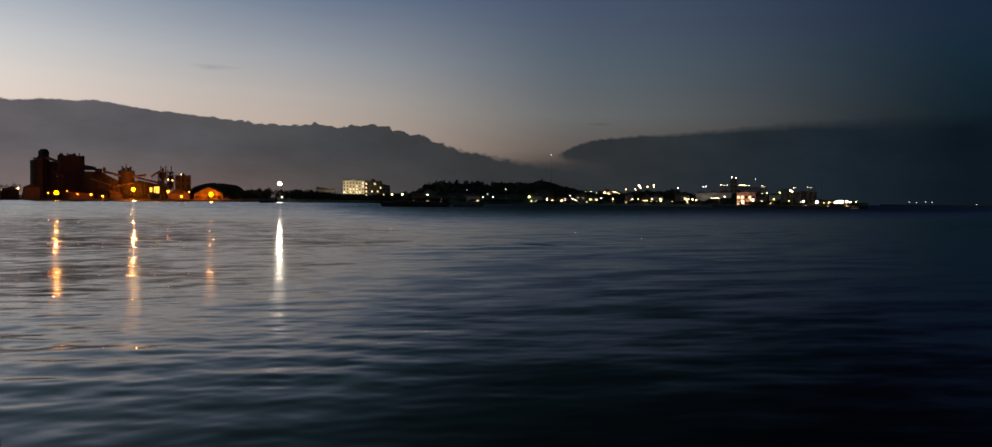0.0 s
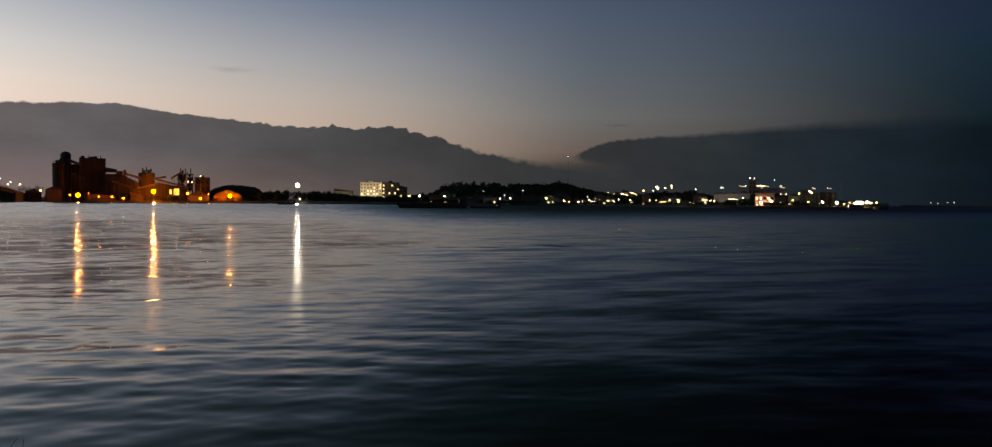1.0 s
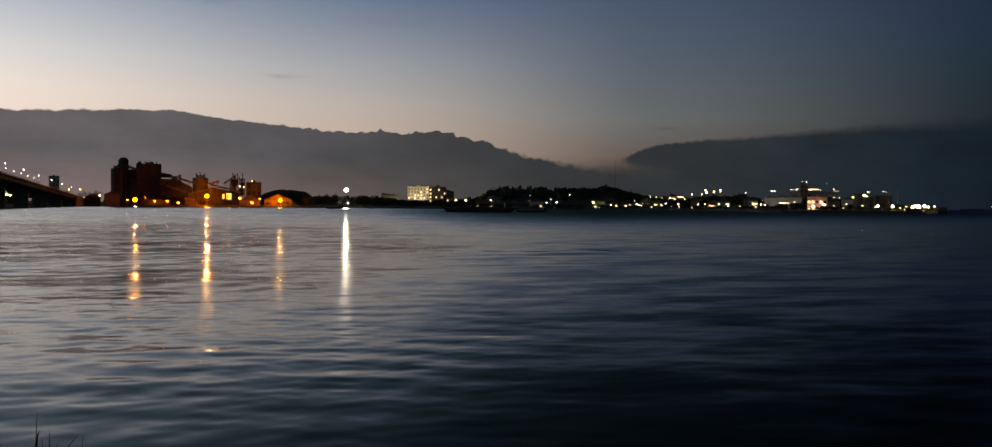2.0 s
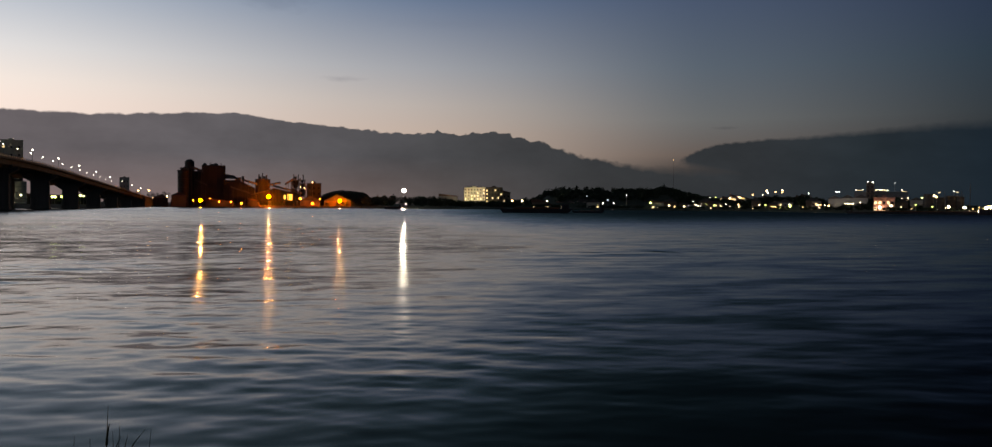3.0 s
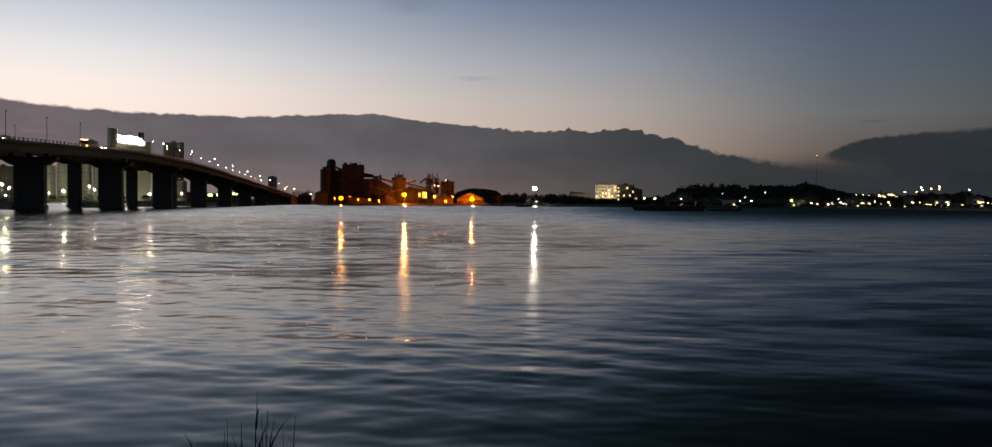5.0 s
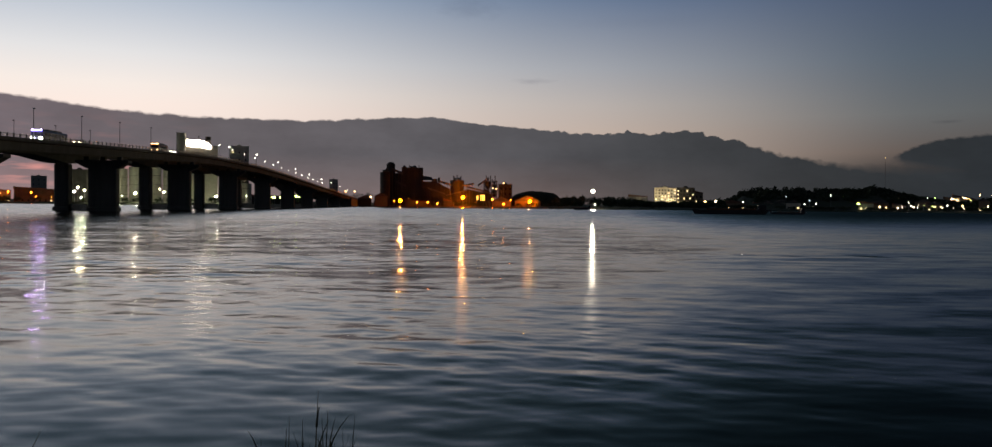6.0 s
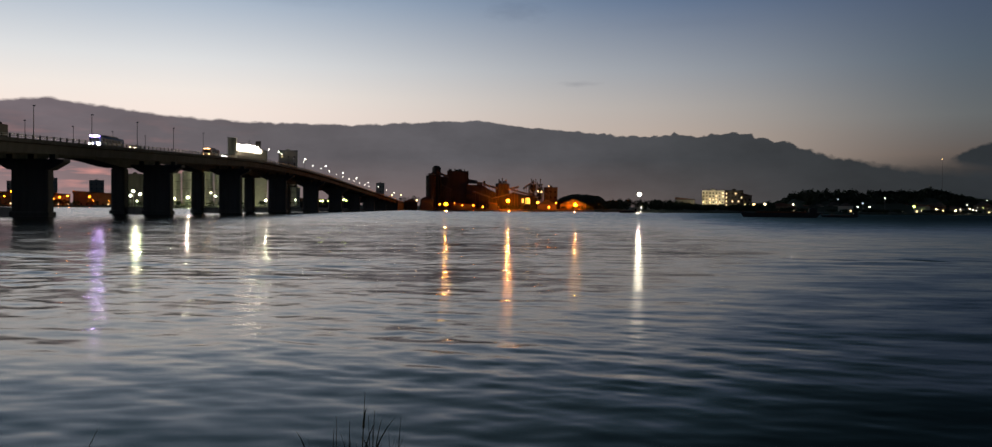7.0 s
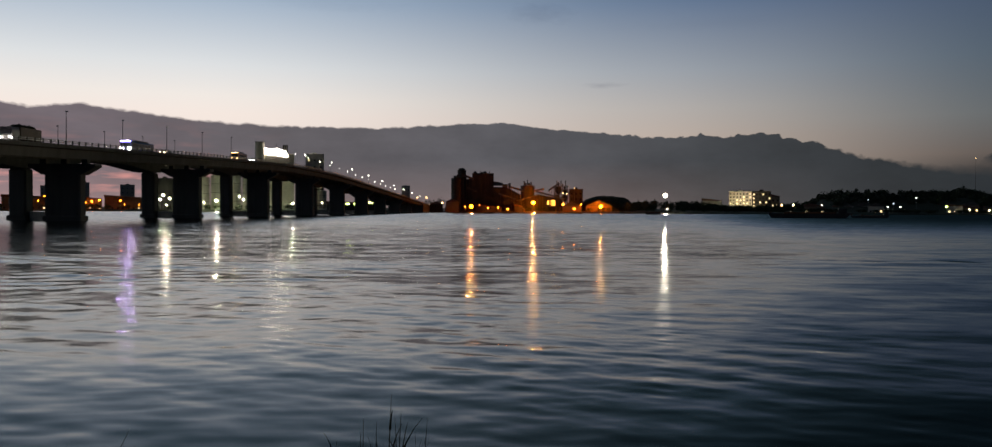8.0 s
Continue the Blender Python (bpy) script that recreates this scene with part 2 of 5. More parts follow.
    for scale, slope, detail in ((0.10, 0.05, 2), (0.35, 0.14, 3), (1.1, 0.25, 3), (3.4, 0.20, 4)):
        mp = nt.nodes.new("ShaderNodeMapping")
        mp.vector_type = "TEXTURE"
        mp.inputs["Scale"].default_value = (2.6, 1.0, 1)
        mp.inputs["Rotation"].default_value = (0, 0, radians(22))
        nt.links.new(geo.outputs["Position"], mp.inputs[0])
        n = nt.nodes.new("ShaderNodeTexNoise")
        n.inputs["Scale"].default_value, n.inputs["Detail"].default_value = scale, detail
        nt.links.new(mp.outputs[0], n.inputs["Vector"])
        v = nt.nodes.new("ShaderNodeVectorMath")
        v.operation = "SUBTRACT"
        nt.links.new(n.outputs["Color"], v.inputs[0])
        v.inputs[1].default_value = (0.5, 0.5, 0.5)
        u = nt.nodes.new("ShaderNodeVectorMath")
        u.operation = "MULTIPLY"
        nt.links.new(v.outputs[0], u.inputs[0])
        u.inputs[1].default_value = (slope * 0.7, slope, 0)
        if total is None:
            total = u.outputs[0]
        else:
            s = nt.nodes.new("ShaderNodeVectorMath")
            nt.links.new(total, s.inputs[0])
            nt.links.new(u.outputs[0], s.inputs[1])
            total = s.outputs[0]
    g = nt.nodes.new("ShaderNodeVectorMath")
    g.operation = "MULTIPLY"
    nt.links.new(total, g.inputs[0])
    nt.links.new(gust, g.inputs[1])
    # fixed direction that stands in for the one to the camera
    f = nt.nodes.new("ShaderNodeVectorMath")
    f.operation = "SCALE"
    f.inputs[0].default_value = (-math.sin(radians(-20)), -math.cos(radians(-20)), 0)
    nt.links.new(view_lean, f.inputs["Scale"])
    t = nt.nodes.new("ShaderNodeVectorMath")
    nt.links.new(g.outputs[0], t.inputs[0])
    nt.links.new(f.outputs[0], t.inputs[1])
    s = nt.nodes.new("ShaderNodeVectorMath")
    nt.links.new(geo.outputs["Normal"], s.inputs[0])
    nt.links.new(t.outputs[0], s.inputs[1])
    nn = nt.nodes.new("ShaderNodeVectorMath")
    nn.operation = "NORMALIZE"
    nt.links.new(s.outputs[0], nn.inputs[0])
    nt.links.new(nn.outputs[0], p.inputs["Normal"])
    return m


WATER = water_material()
SOIL = surface("dark_soil_and_scrub", (0.045, 0.05, 0.03), 0.95, vary=0.5, grain=0.5, coarse=0.03, bump=0.3)
MUD = surface("wet_mud_bank", (0.05, 0.042, 0.032), 0.7, vary=0.4, grain=3, coarse=0.5, bump=0.05)
LEAF = surface("dark_foliage", (0.035, 0.05, 0.022), 0.8, vary=0.5, grain=0.4, coarse=0.05, bump=0)
BARK = surface("bark", (0.10, 0.075, 0.05), 0.9, vary=0.3, grain=3)
GRASS = surface("dry_reed", (0.09, 0.085, 0.045), 0.8, vary=0.4, grain=6, bump=0)
CONCRETE = surface("weathered_concrete", (0.15, 0.155, 0.138), 0.85, vary=0.3, grain=0.7, coarse=0.09, bump=0.03, streaks=True)
ASPHALT = surface("asphalt", (0.05, 0.05, 0.052), 0.9, vary=0.2, grain=2, bump=0.01)
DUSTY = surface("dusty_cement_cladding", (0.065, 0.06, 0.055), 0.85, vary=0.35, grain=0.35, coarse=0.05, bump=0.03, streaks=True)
DARKSTEEL = surface("dusty_steel", (0.13, 0.115, 0.10), 0.6, 0.4, vary=0.35, grain=0.8, bump=0.02)
SHEET = surface("corrugated_roof_sheet", (0.14, 0.125, 0.115), 0.6, 0.2, vary=0.35, grain=0.5, bump=0.03)
PALE = surface("pale_render", (0.62, 0.59, 0.52), 0.8, vary=0.14, grain=0.4, coarse=0.06, bump=0.02)
PINK = surface("pink_render", (0.62, 0.36, 0.30), 0.8, vary=0.15, grain=0.4, bump=0.02)
TAN = surface("tan_render", (0.24, 0.185, 0.13), 0.8, vary=0.18, grain=0.4, bump=0.02)
GREYWALL = surface("grey_render", (0.36, 0.36, 0.35), 0.8, vary=0.2, grain=0.3, bump=0.02)
ROOFRED = surface("rusty_roof", (0.20, 0.11, 0.08), 0.7, 0.1, vary=0.35, grain=0.5, bump=0.03)
HULL = surface("dark_hull_paint", (0.035, 0.035, 0.04), 0.55, 0.1, vary=0.4, grain=0.6, bump=0.02)
RUST = surface("rusty_steel", (0.16, 0.07, 0.035), 0.8, 0.2, vary=0.4, grain=1.2, bump=0.02)
POLE = surface("galvanised_steel", (0.34, 0.34, 0.34), 0.5, 0.7, vary=0.15, grain=4, bump=0)
PAINTBLUE = surface("blue_vehicle_paint", (0.05, 0.07, 0.22), 0.35, 0.1, vary=0.1, grain=2, bump=0)
PAINTGREY = surface("grey_vehicle_paint", (0.2, 0.2, 0.21), 0.35, 0.2, vary=0.1, grain=2, bump=0)
PAINTRED = surface("dull_red_vehicle_paint", (0.20, 0.03, 0.02), 0.4, 0.1, vary=0.15, grain=2, bump=0)
RUBBER = surface("rubber", (0.025, 0.025, 0.025), 0.9, vary=0.2, grain=8, bump=0)
PANE = surface("dark_window_glass", (0.03, 0.035, 0.04), 0.12, 0.0, vary=0.2, grain=1, bump=0)
SODIUM = lamp_glass("sodium_lamp", (1.0, 0.20, 0.007), 32)
SODIUM_HOT = lamp_glass("sodium_flood", (1.0, 0.20, 0.0012), 340)
AMBER = lamp_glass("amber_lamp", (1.0, 0.58, 0.22), 8)
WARM = lamp_glass("warm_white_lamp", (1.0, 0.78, 0.48), 9)
WHITE = lamp_glass("white_lamp", (1.0, 0.93, 0.80), 9)
WHITE_HOT = lamp_glass("white_flood", (1.0, 0.90, 0.66), 120)
GREEN = lamp_glass("greenish_lamp", (0.80, 1.0, 0.22), 7)
FLOOD = lamp_glass("silo_flood", (0.95, 0.97, 0.60), 110)
SHORE_HOT = lamp_glass("strong_shore_lamp", (1.0, 0.86, 0.60), 40)
QUAY_HOT = lamp_glass("strong_quay_lamp", (1.0, 0.62, 0.36), 60)
BEAM = lamp_glass("headlight_glass", (1.0, 0.92, 0.80), 30)
COOL = lamp_glass("cool_lamp", (0.75, 0.9, 1.0), 1.2)
VIOLET = lamp_glass("violet_strip", (0.56, 0.38, 1.0), 95)
LITWIN = lamp_glass("lit_window", (1.0, 0.72, 0.36), 1.8)
LITHALL = lamp_glass("lit_opening", (1.0, 0.50, 0.06), 3.0)
# own glow that stands for floodlight on the silo crown
GLOWCROWN = lamp_glass("glowing_crown", (1.0, 0.86, 0.72), 11)


# ---------------------------------------------------------------- mesh helpers
def P(az, d, z=0.0):
    """A place by its bearing in degrees (right of the first view +), distance and height."""
    a = radians(az)
    return Vector((d * math.sin(a), d * math.cos(a), z))


def mesh_of(bm, name, material, smooth=False):
    me = bpy.data.meshes.new(name)
    bm.to_mesh(me)
    bm.free()
    me.materials.append(material)
    if smooth:
        for f in me.polygons:
            f.use_smooth = True
    return me


def part(name, bm, material, parent=None, label="", smooth=False):
    ob = new(name, bm if isinstance(bm, bpy.types.Mesh) else mesh_of(bm, name, material, smooth))
    if parent is not None:
        ob.parent = parent
    return tagged(ob, label)


def empty(name, m, label, category, group="", kind=""):
    ob = new(name)
    ob.matrix_basis = m
    return tagged(ob, label, category, group, kind)


def box(bm, x0, x1, y0, y1, z0, z1, bevel=0.0):
    vs = [bm.verts.new((x, y, z)) for z in (z0, z1) for x, y in ((x0, y0), (x1, y0), (x1, y1), (x0, y1))]
    for f in ((3, 2, 1, 0), (4, 5, 6, 7), (0, 1, 5, 4), (1, 2, 6, 5), (2, 3, 7, 6), (3, 0, 4, 7)):
        bm.faces.new([vs[i] for i in f])
    if bevel:
        es = list({e for v in vs for e in v.link_edges})
        bmesh.ops.bevel(bm, geom=es, offset=bevel, segments=1, affect="EDGES")
    return bm


def boxes(*specs, bevel=0.0):
    bm = bmesh.new()
    for s in specs:
        box(bm, *s, bevel=bevel)
    return bm


def prism(bm, pts, y0, y1):
    """Outline in x, z pushed along y."""
    a = [bm.verts.new((x, y0, z)) for x, z in pts]
    b = [bm.verts.new((x, y1, z)) for x, z in pts]
    n = len(pts)
    bm.faces.new(a)
    bm.faces.new(b[::-1])
    for i in range(n):
        bm.faces.new((a[i], b[i], b[(i + 1) % n], a[(i + 1) % n]))
    bmesh.ops.recalc_face_normals(bm, faces=bm.faces)
    return bm


def lathe(bm, profile, seg=20, cx=0.0, cy=0.0):
    """Profile of radius, height turned round an upright axis."""
    rings = []
    for r, z in profile:
        rings.append([bm.verts.new((cx + r * math.cos(2 * math.pi * i / seg), cy + r * math.sin(2 * math.pi * i / seg), z)) for i in range(seg)])
    for a, b in zip(rings, rings[1:]):
        for i in range(seg):
            bm.faces.new((a[i], a[(i + 1) % seg], b[(i + 1) % seg], b[i]))
    bm.faces.new(rings[0][::-1])
    bm.faces.new(rings[-1])
    return bm


def facing(az, d, z=0.0, turn=0.0):
    """Pose of a thing whose front (-y) faces the river bank at the origin."""
    return Matrix.Translation(P(az, d, z)) @ pose(0, 0, 0, 0, 0, -az + turn)


def wide(deg, d):
    return radians(deg) * d


def up(el, d):
    return EYE + d * math.tan(radians(el))


# ---------------------------------------------------------------- water, shores
def build_water():
    rng = random.Random(4)
    waves = []
    for i in range(34):
        length = 0.3 * (5.2 ** rng.random())
        ang = radians(rng.gauss(-20, 38))
        k = 2 * math.pi / length
        waves.append((k * math.sin(ang), k * math.cos(ang), rng.uniform(0, 6.283), 0.0105 / k * rng.uniform(0.6, 1.5) * (length ** 0.25)))
    az = np.radians(np.concatenate([np.linspace(-180, -70, 12)[:-1], np.linspace(-70, 45, 560), np.linspace(45, 180, 12)[1:]]))
    r = np.concatenate([[0.5, 2.0], np.exp(np.linspace(math.log(3.4), math.log(90), 430)), np.exp(np.linspace(math.log(95), math.log(4600), 40))])
    A, R = np.meshgrid(az, r)
    X, Y = R * np.sin(A), R * np.cos(A)
    Z = np.zeros_like(X)
    for kx, ky, ph, amp in waves:
        Z += amp * np.sin(kx * X + ky * Y + ph + 0.6 * np.sin(0.21 * X + ph) + 0.5 * np.sin(0.17 * Y + 2 * ph))
    swell = 0.75 + 0.5 * np.sin(0.11 * X + 0.19 * Y + 1.0) * np.sin(0.07 * X - 0.13 * Y)
    Z *= swell * np.clip((48 - R) / 38, 0, 1) * (1 + 1.1 * np.clip((22 - R) / 10, 0, 1))
    Z *= 1 - 0.78 * np.clip((A + 0.55) / 0.6, 0, 1)
    # patches where the current ruffles the surface: bearing, distance, half length, half depth, height of the ripples
    for a0, d0, la, lr, amp in ((-37, 36, 4.6, 3.2, .044), (-41, 31, 2.0, 1.2, .034), (-33.5, 41, 2.5, 1.5, .032), (2.2, 49, 3.6, 2.2, .040), (-2.5, 47, 3.5, 1.3, .028), (-50, 40, 5.0, 4.5, .036), (-56, 48, 5.0, 7.0, .042), (-54, 34, 4.0, 4.0, .034)):
        side, away = R * np.sin(A - math.radians(a0)), R * np.cos(A - math.radians(a0)) - d0
        body = np.exp(-(side / la) ** 2 - (away / lr) ** 2)
        Z += body * amp * np.sin(2 * math.pi * away / 1.7 + 1.3 * np.sin(1.1 * side + d0) + .8 * np.sin(.47 * side)) * (.6 + .4 * np.sin(1.9 * side + 1.3 * away))
    n, m = len(r), len(az)
    verts = np.stack([X, Y, Z], -1).reshape(-1, 3)
    i = np.arange(n * m).reshape(n, m)
    quads = np.stack([i[:-1, :-1], i[1:, :-1], i[1:, 1:], i[:-1, 1:]], -1).reshape(-1, 4)[:, ::-1]
    me = bpy.data.meshes.new("water")
    me.from_pydata(verts.tolist(), [], quads.tolist())
    me.materials.append(WATER)
    me.polygons.foreach_set("use_smooth", [True] * len(me.polygons))
    if me.polygons[0].normal.z < 0:
        me.flip_normals()
    tagged(new("water", me), "calm dark river water with small ripples at dusk", "water", kind="structure")


build_water()

SHORE = [(-130, 620), (-75, 780), (-57, 900), (-50, 860), (-40, 800), (-33, 770), (-28, 745), (-20, 735), (-15, 690), (-9, 690), (-4, 720), (5, 770), (10, 700), (14, 590), (19, 520), (24, 540), (24.6, 600)]


def shore(az):
    for (a, d), (b, e) in zip(SHORE, SHORE[1:]):
        if a <= az <= b:
            return d + (e - d) * (az - a) / (b - a)
    return SHORE[-1][1]


def build_land():
    """The far bank: a low strip with a sloped edge, rising inland."""
    prof = [(-1, -0.6), (2, 0.9), (9, 1.7), (40, 2.2), (120, 3.5), (400, 5), (1500, 7)]
    rng = random.Random(2)
    bm = bmesh.new()
    rows = []
    steps = [-130 + 0.5 * i for i in range(310)]
    for az in steps:
        jag = 5 * noise.noise(Vector((az * 0.7, 0, 3))) + 3 * noise.noise(Vector((az * 2.7, 5, 3)))
        rows.append([bm.verts.new(P(az, shore(az) + dd + jag * (1 if dd < 50 else 0), z + (rng.uniform(-.3, .3) if z > 1 else 0))) for dd, z in prof])
    for a, b in zip(rows, rows[1:]):
        for i in range(len(prof) - 1):
            bm.faces.new((a[i], b[i], b[i + 1], a[i + 1]))
    bmesh.ops.recalc_face_normals(bm, faces=bm.faces)
    me = mesh_of(bm, "ground", SOIL)
    if me.polygons[10].normal.z < 0:
        me.flip_normals()
    tagged(new("ground", me), "low dark far bank of earth and scrub", "ground", kind="structure")
    # a spit far off beyond the end of the town
    bm = bmesh.new()
    rows = []
    for i in range(60):
        az = 25.2 + i * 0.5
        d = 2300 + 250 * math.sin(i * 0.16)
        rows.append([bm.verts.new(P(az, d + a, z)) for a, z in ((0, -0.5), (10, 1.5), (60, 4 + 2 * noise.noise(Vector((i * 0.9, 1, 1)))), (900, 5))])
    for a, b in zip(rows, rows[1:]):
        for i in range(3):
            bm.faces.new((a[i], a[i + 1], b[i + 1], b[i]))
    bmesh.ops.recalc_face_normals(bm, faces=bm.faces)
    tagged(new("far_ground", mesh_of(bm, "far_ground", SOIL)), "distant low dark wooded spit across the river mouth", "ground", kind="structure")


build_land()

# ---------------------------------------------------------------- the road bridge: two decks side by side
HEAD = radians(-24.5)
ALONG = Vector((math.sin(HEAD), math.cos(HEAD), 0))
AWAY = Vector((-math.cos(HEAD), math.sin(HEAD), 0))
NEAR = 93.7     # from the eye to the near deck's axis
FIRST, SPAN = 163.0, 60.0


def rise(s):
    """Height of the parapet's top along the bridge."""
    return 21.2 - 0.034 * math.sqrt((s - 352) ** 2 + 45 ** 2) + 1.25 / (1 + math.exp((s - 318) / 14))


def sweep(section, s0, s1, step, w, depth=None):
    """Closed section of (across, below the parapet's top) carried along the bridge; depth(s) stretches what hangs below 1.6."""
    bm = bmesh.new()
    rings = []
    n = int(round((s1 - s0) / step))
    for i in range(n + 1):
        s = s0 + (s1 - s0) * i / n
        base, top = ALONG * s + AWAY * (NEAR + w), rise(s)
        k = depth(s) if depth else 1.0
        ring = []
        for a, b in section:
            b = b if b < 1.6 else 1.6 + (b - 1.6) * k
            ring.append(bm.verts.new(base + AWAY * a + Vector((0, 0, top - b))))
        rings.append(ring)
    m = len(section)
    for a, b in zip(rings, rings[1:]):
        for i in range(m):
            bm.faces.new((a[i], a[(i + 1) % m], b[(i + 1) % m], b[i]))
    bm.faces.new(rings[0])
    bm.faces.new(rings[-1][::-1])
    bmesh.ops.recalc_face_normals(bm, faces=bm.faces)
    return bm


def on_bridge(s, w, below=1.05):
    p = ALONG * s + AWAY * (NEAR + w)
    return Matrix.Translation((p.x, p.y, rise(s) - below)) @ pose(0, 0, 0, 0, 0, math.degrees(-HEAD))


def build_bridge(w, label, haunched):
    thing = empty("road_bridge", Matrix.Identity(4), label, "bridge", "river bridges")
    slab = [(-6.2, 0.98), (6.2, 0.98), (6.2, 1.45), (4.2, 1.62), (-4.2, 1.62), (-6.2, 1.45)]
    part("deck", sweep(slab, -40, 770, 6, w), CONCRETE, thing, "weathered concrete deck slab")
    part("road_surface", sweep([(-5.2, 0.95), (5.2, 0.95), (5.2, 0.975), (-5.2, 0.975)], -40, 770, 6, w), ASPHALT, thing, "dark asphalt road surface")
    if haunched:
        f = lambda s: 0.75 + 1.0 * abs(math.cos(math.pi * (s - FIRST - 8) / SPAN)) ** 3
        girder = [(-3.8, 1.6), (3.8, 1.6), (3.0, 3.6), (-3.0, 3.6)]
        part("girder", sweep(girder, -40, 770, 3, w, f), CONCRETE, thing, "haunched concrete box girder")
    else:
        for a in (-4.3, 0, 4.3):
            part("girder", sweep([(a - .55, 1.6), (a + .55, 1.6), (a + .35, 3.3), (a - .35, 3.3)], -40, 770, 6, w), CONCRETE, thing, "concrete beam girder")
    for side in (-1, 1):
        part("kerb", sweep([(side * 5.55 - .55, 0.72), (side * 5.55 + .55, 0.72), (side * 5.55 + .55, 0.97), (side * 5.55 - .55, 0.97)], -40, 770, 6, w), CONCRETE, thing)
        for b in (0.02, 0.34):
            part("rail", sweep([(side * 5.95 - .06, b), (side * 5.95 + .06, b), (side * 5.95 + .06, b + .12), (side * 5.95 - .06, b + .12)], -40, 770, 6, w), POLE, thing, "steel parapet rail")
    post = mesh_of(boxes((-.11, .11, -.10, .10, -.74, .06)), "railing_post", CONCRETE)
    for i in range(140):
        ob = part("railing_post", post, None, thing)
        ob.matrix_basis = on_bridge(112 + 2.4 * i, w - 5.95, 0.0)
    # piers
    k = 0
    for i in range(-2, 10):
        s = FIRST + SPAN * i + (8 if haunched else 0)
        if s > 690:
            break
        h = rise(s)
        if haunched:
            top = h - 1.6 - 2.0 * 1.75
            bm = bmesh.new()
            box(bm, -1.9, 1.9, -1.5, 1.5, -3, top, bevel=0.35)
            pier = part("pier", bm, CONCRETE, thing, "slim concrete pier")
            pier.matrix_basis = on_bridge(s, w, h)
            part("footing", boxes((-2.2, 2.2, -1.8, 1.8, -3, 1.1), bevel=0.15), CONCRETE, pier)
        else:
            top = h - 3.3 - 0.95
            bm = bmesh.new()
            box(bm, -3.7, 3.7, -1.25, 1.25, -3, top - 1.6, bevel=0.3)
            pier = part("pier", bm, CONCRETE, thing, "broad concrete pier column")
            pier.matrix_basis = on_bridge(s, w, h)
            cap = prism(bmesh.new(), [(-3.7, top - 2.2), (3.7, top - 2.2), (4.3, top - 2.1), (6.9, top - 0.6), (6.9, top), (-6.9, top), (-6.9, top - 0.6), (-4.3, top - 2.1)], -1.35, 1.35)
            part("pier_cap", cap, CONCRETE, pier, "hammerhead pier cap")
            for a in (-4.3, 0, 4.3):
                part("bearing", boxes((a - .6, a + .6, -.6, .6, top, top + .96)), CONCRETE, pier)
            part("footing", boxes((-4.0, 4.0, -1.55, 1.55, -3, 1.1), bevel=0.15), CONCRETE, pier)
            # low wall at the water line that ties this pier to the one of the deck beside it
            tie = prism(bmesh.new(), [(-12.2, -3), (-4.0, -3), (-4.0, 1.9), (-12.2, 1.9)], -.7, .7)
            for v in tie.verts:
                v.co.y -= (v.co.x + 4.0) * .98
            part("tie_wall", tie, CONCRETE, pier, "low concrete tie wall between piers")
    # abutment where the deck comes down on the far bank
    ab = boxes((-6.2, 6.2, -4, 120, -1, 0), bevel=0.2)
    for v in ab.verts:
        if v.co.z > -0.5:
            v.co.z = rise(700 + v.co.y) - 1.65
    o = part("abutment", ab, CONCRETE, thing)
    o.matrix_basis = on_bridge(700, w, rise(700))
    return thing


build_bridge(0.0, "dark concrete road bridge on hammerhead piers over the river", False)
build_bridge(14.3, "concrete box girder bridge on slim piers beside the older one", True)


def bulb(r, material, name="bulb", squash=1.0):
    bm = bmesh.new()
    bmesh.ops.create_icosphere(bm, subdivisions=2, radius=r)
    for v in bm.verts:
        v.co.z *= squash
    return mesh_of(bm, name, material, True)


def deck_lamp(lit, tall=7.4):
    thing = empty("street_lamp", Matrix.Identity(4), "tall steel bridge lamp, lit white" if lit else "tall unlit steel bridge lamp post", "street lamp", "bridge lamps")
    bm = lathe(bmesh.new(), [(.13, 0), (.13, .3), (.10, .35), (.06, tall), (.05, tall + .2)], 8)
    part("pole", bm, POLE, thing)
    part("arm", boxes((0, .2, -.05, .05, tall + .1, tall + .2)), POLE, thing)
    head = part("lamp_head", boxes((-.15, .35, -.14, .17, tall, tall + .22), bevel=0.05), POLE, thing)
    if lit:
        o = part("bulb", bulb(.27 if tall < 8 else .23, WHITE), None, head)
        o.location = (.1, 0, tall - .25)
    return thing


DARK_LAMP, LIT_LAMP, TALL_LAMP = deck_lamp(False, 6.6), deck_lamp(True, 5.6), deck_lamp(True, 12.4)
DARK_LAMP.matrix_basis = on_bridge(154, -5.4)
LIT_LAMP.matrix_basis = on_bridge(324, -5.4)
TALL_LAMP.matrix_basis = on_bridge(399, 19.6) @ pose(0, 0, 0, 0, 0, 180)
for i in range(1, 7):
    copy_thing(DARK_LAMP, on_bridge(154 + 22 * i, -5.4))
for i in range(6):
    copy_thing(DARK_LAMP, on_bridge(150 + 22 * i, 19.6) @ pose(0, 0, 0, 0, 0, 180))
for i in range(1, 9):
    copy_thing(LIT_LAMP, on_bridge(324 + 44 * i, -5.4))
for i in range(1, 14):
    copy_thing(TALL_LAMP, on_bridge(399 + 23.5 * i, 19.6) @ pose(0, 0, 0, 0, 0, 180))


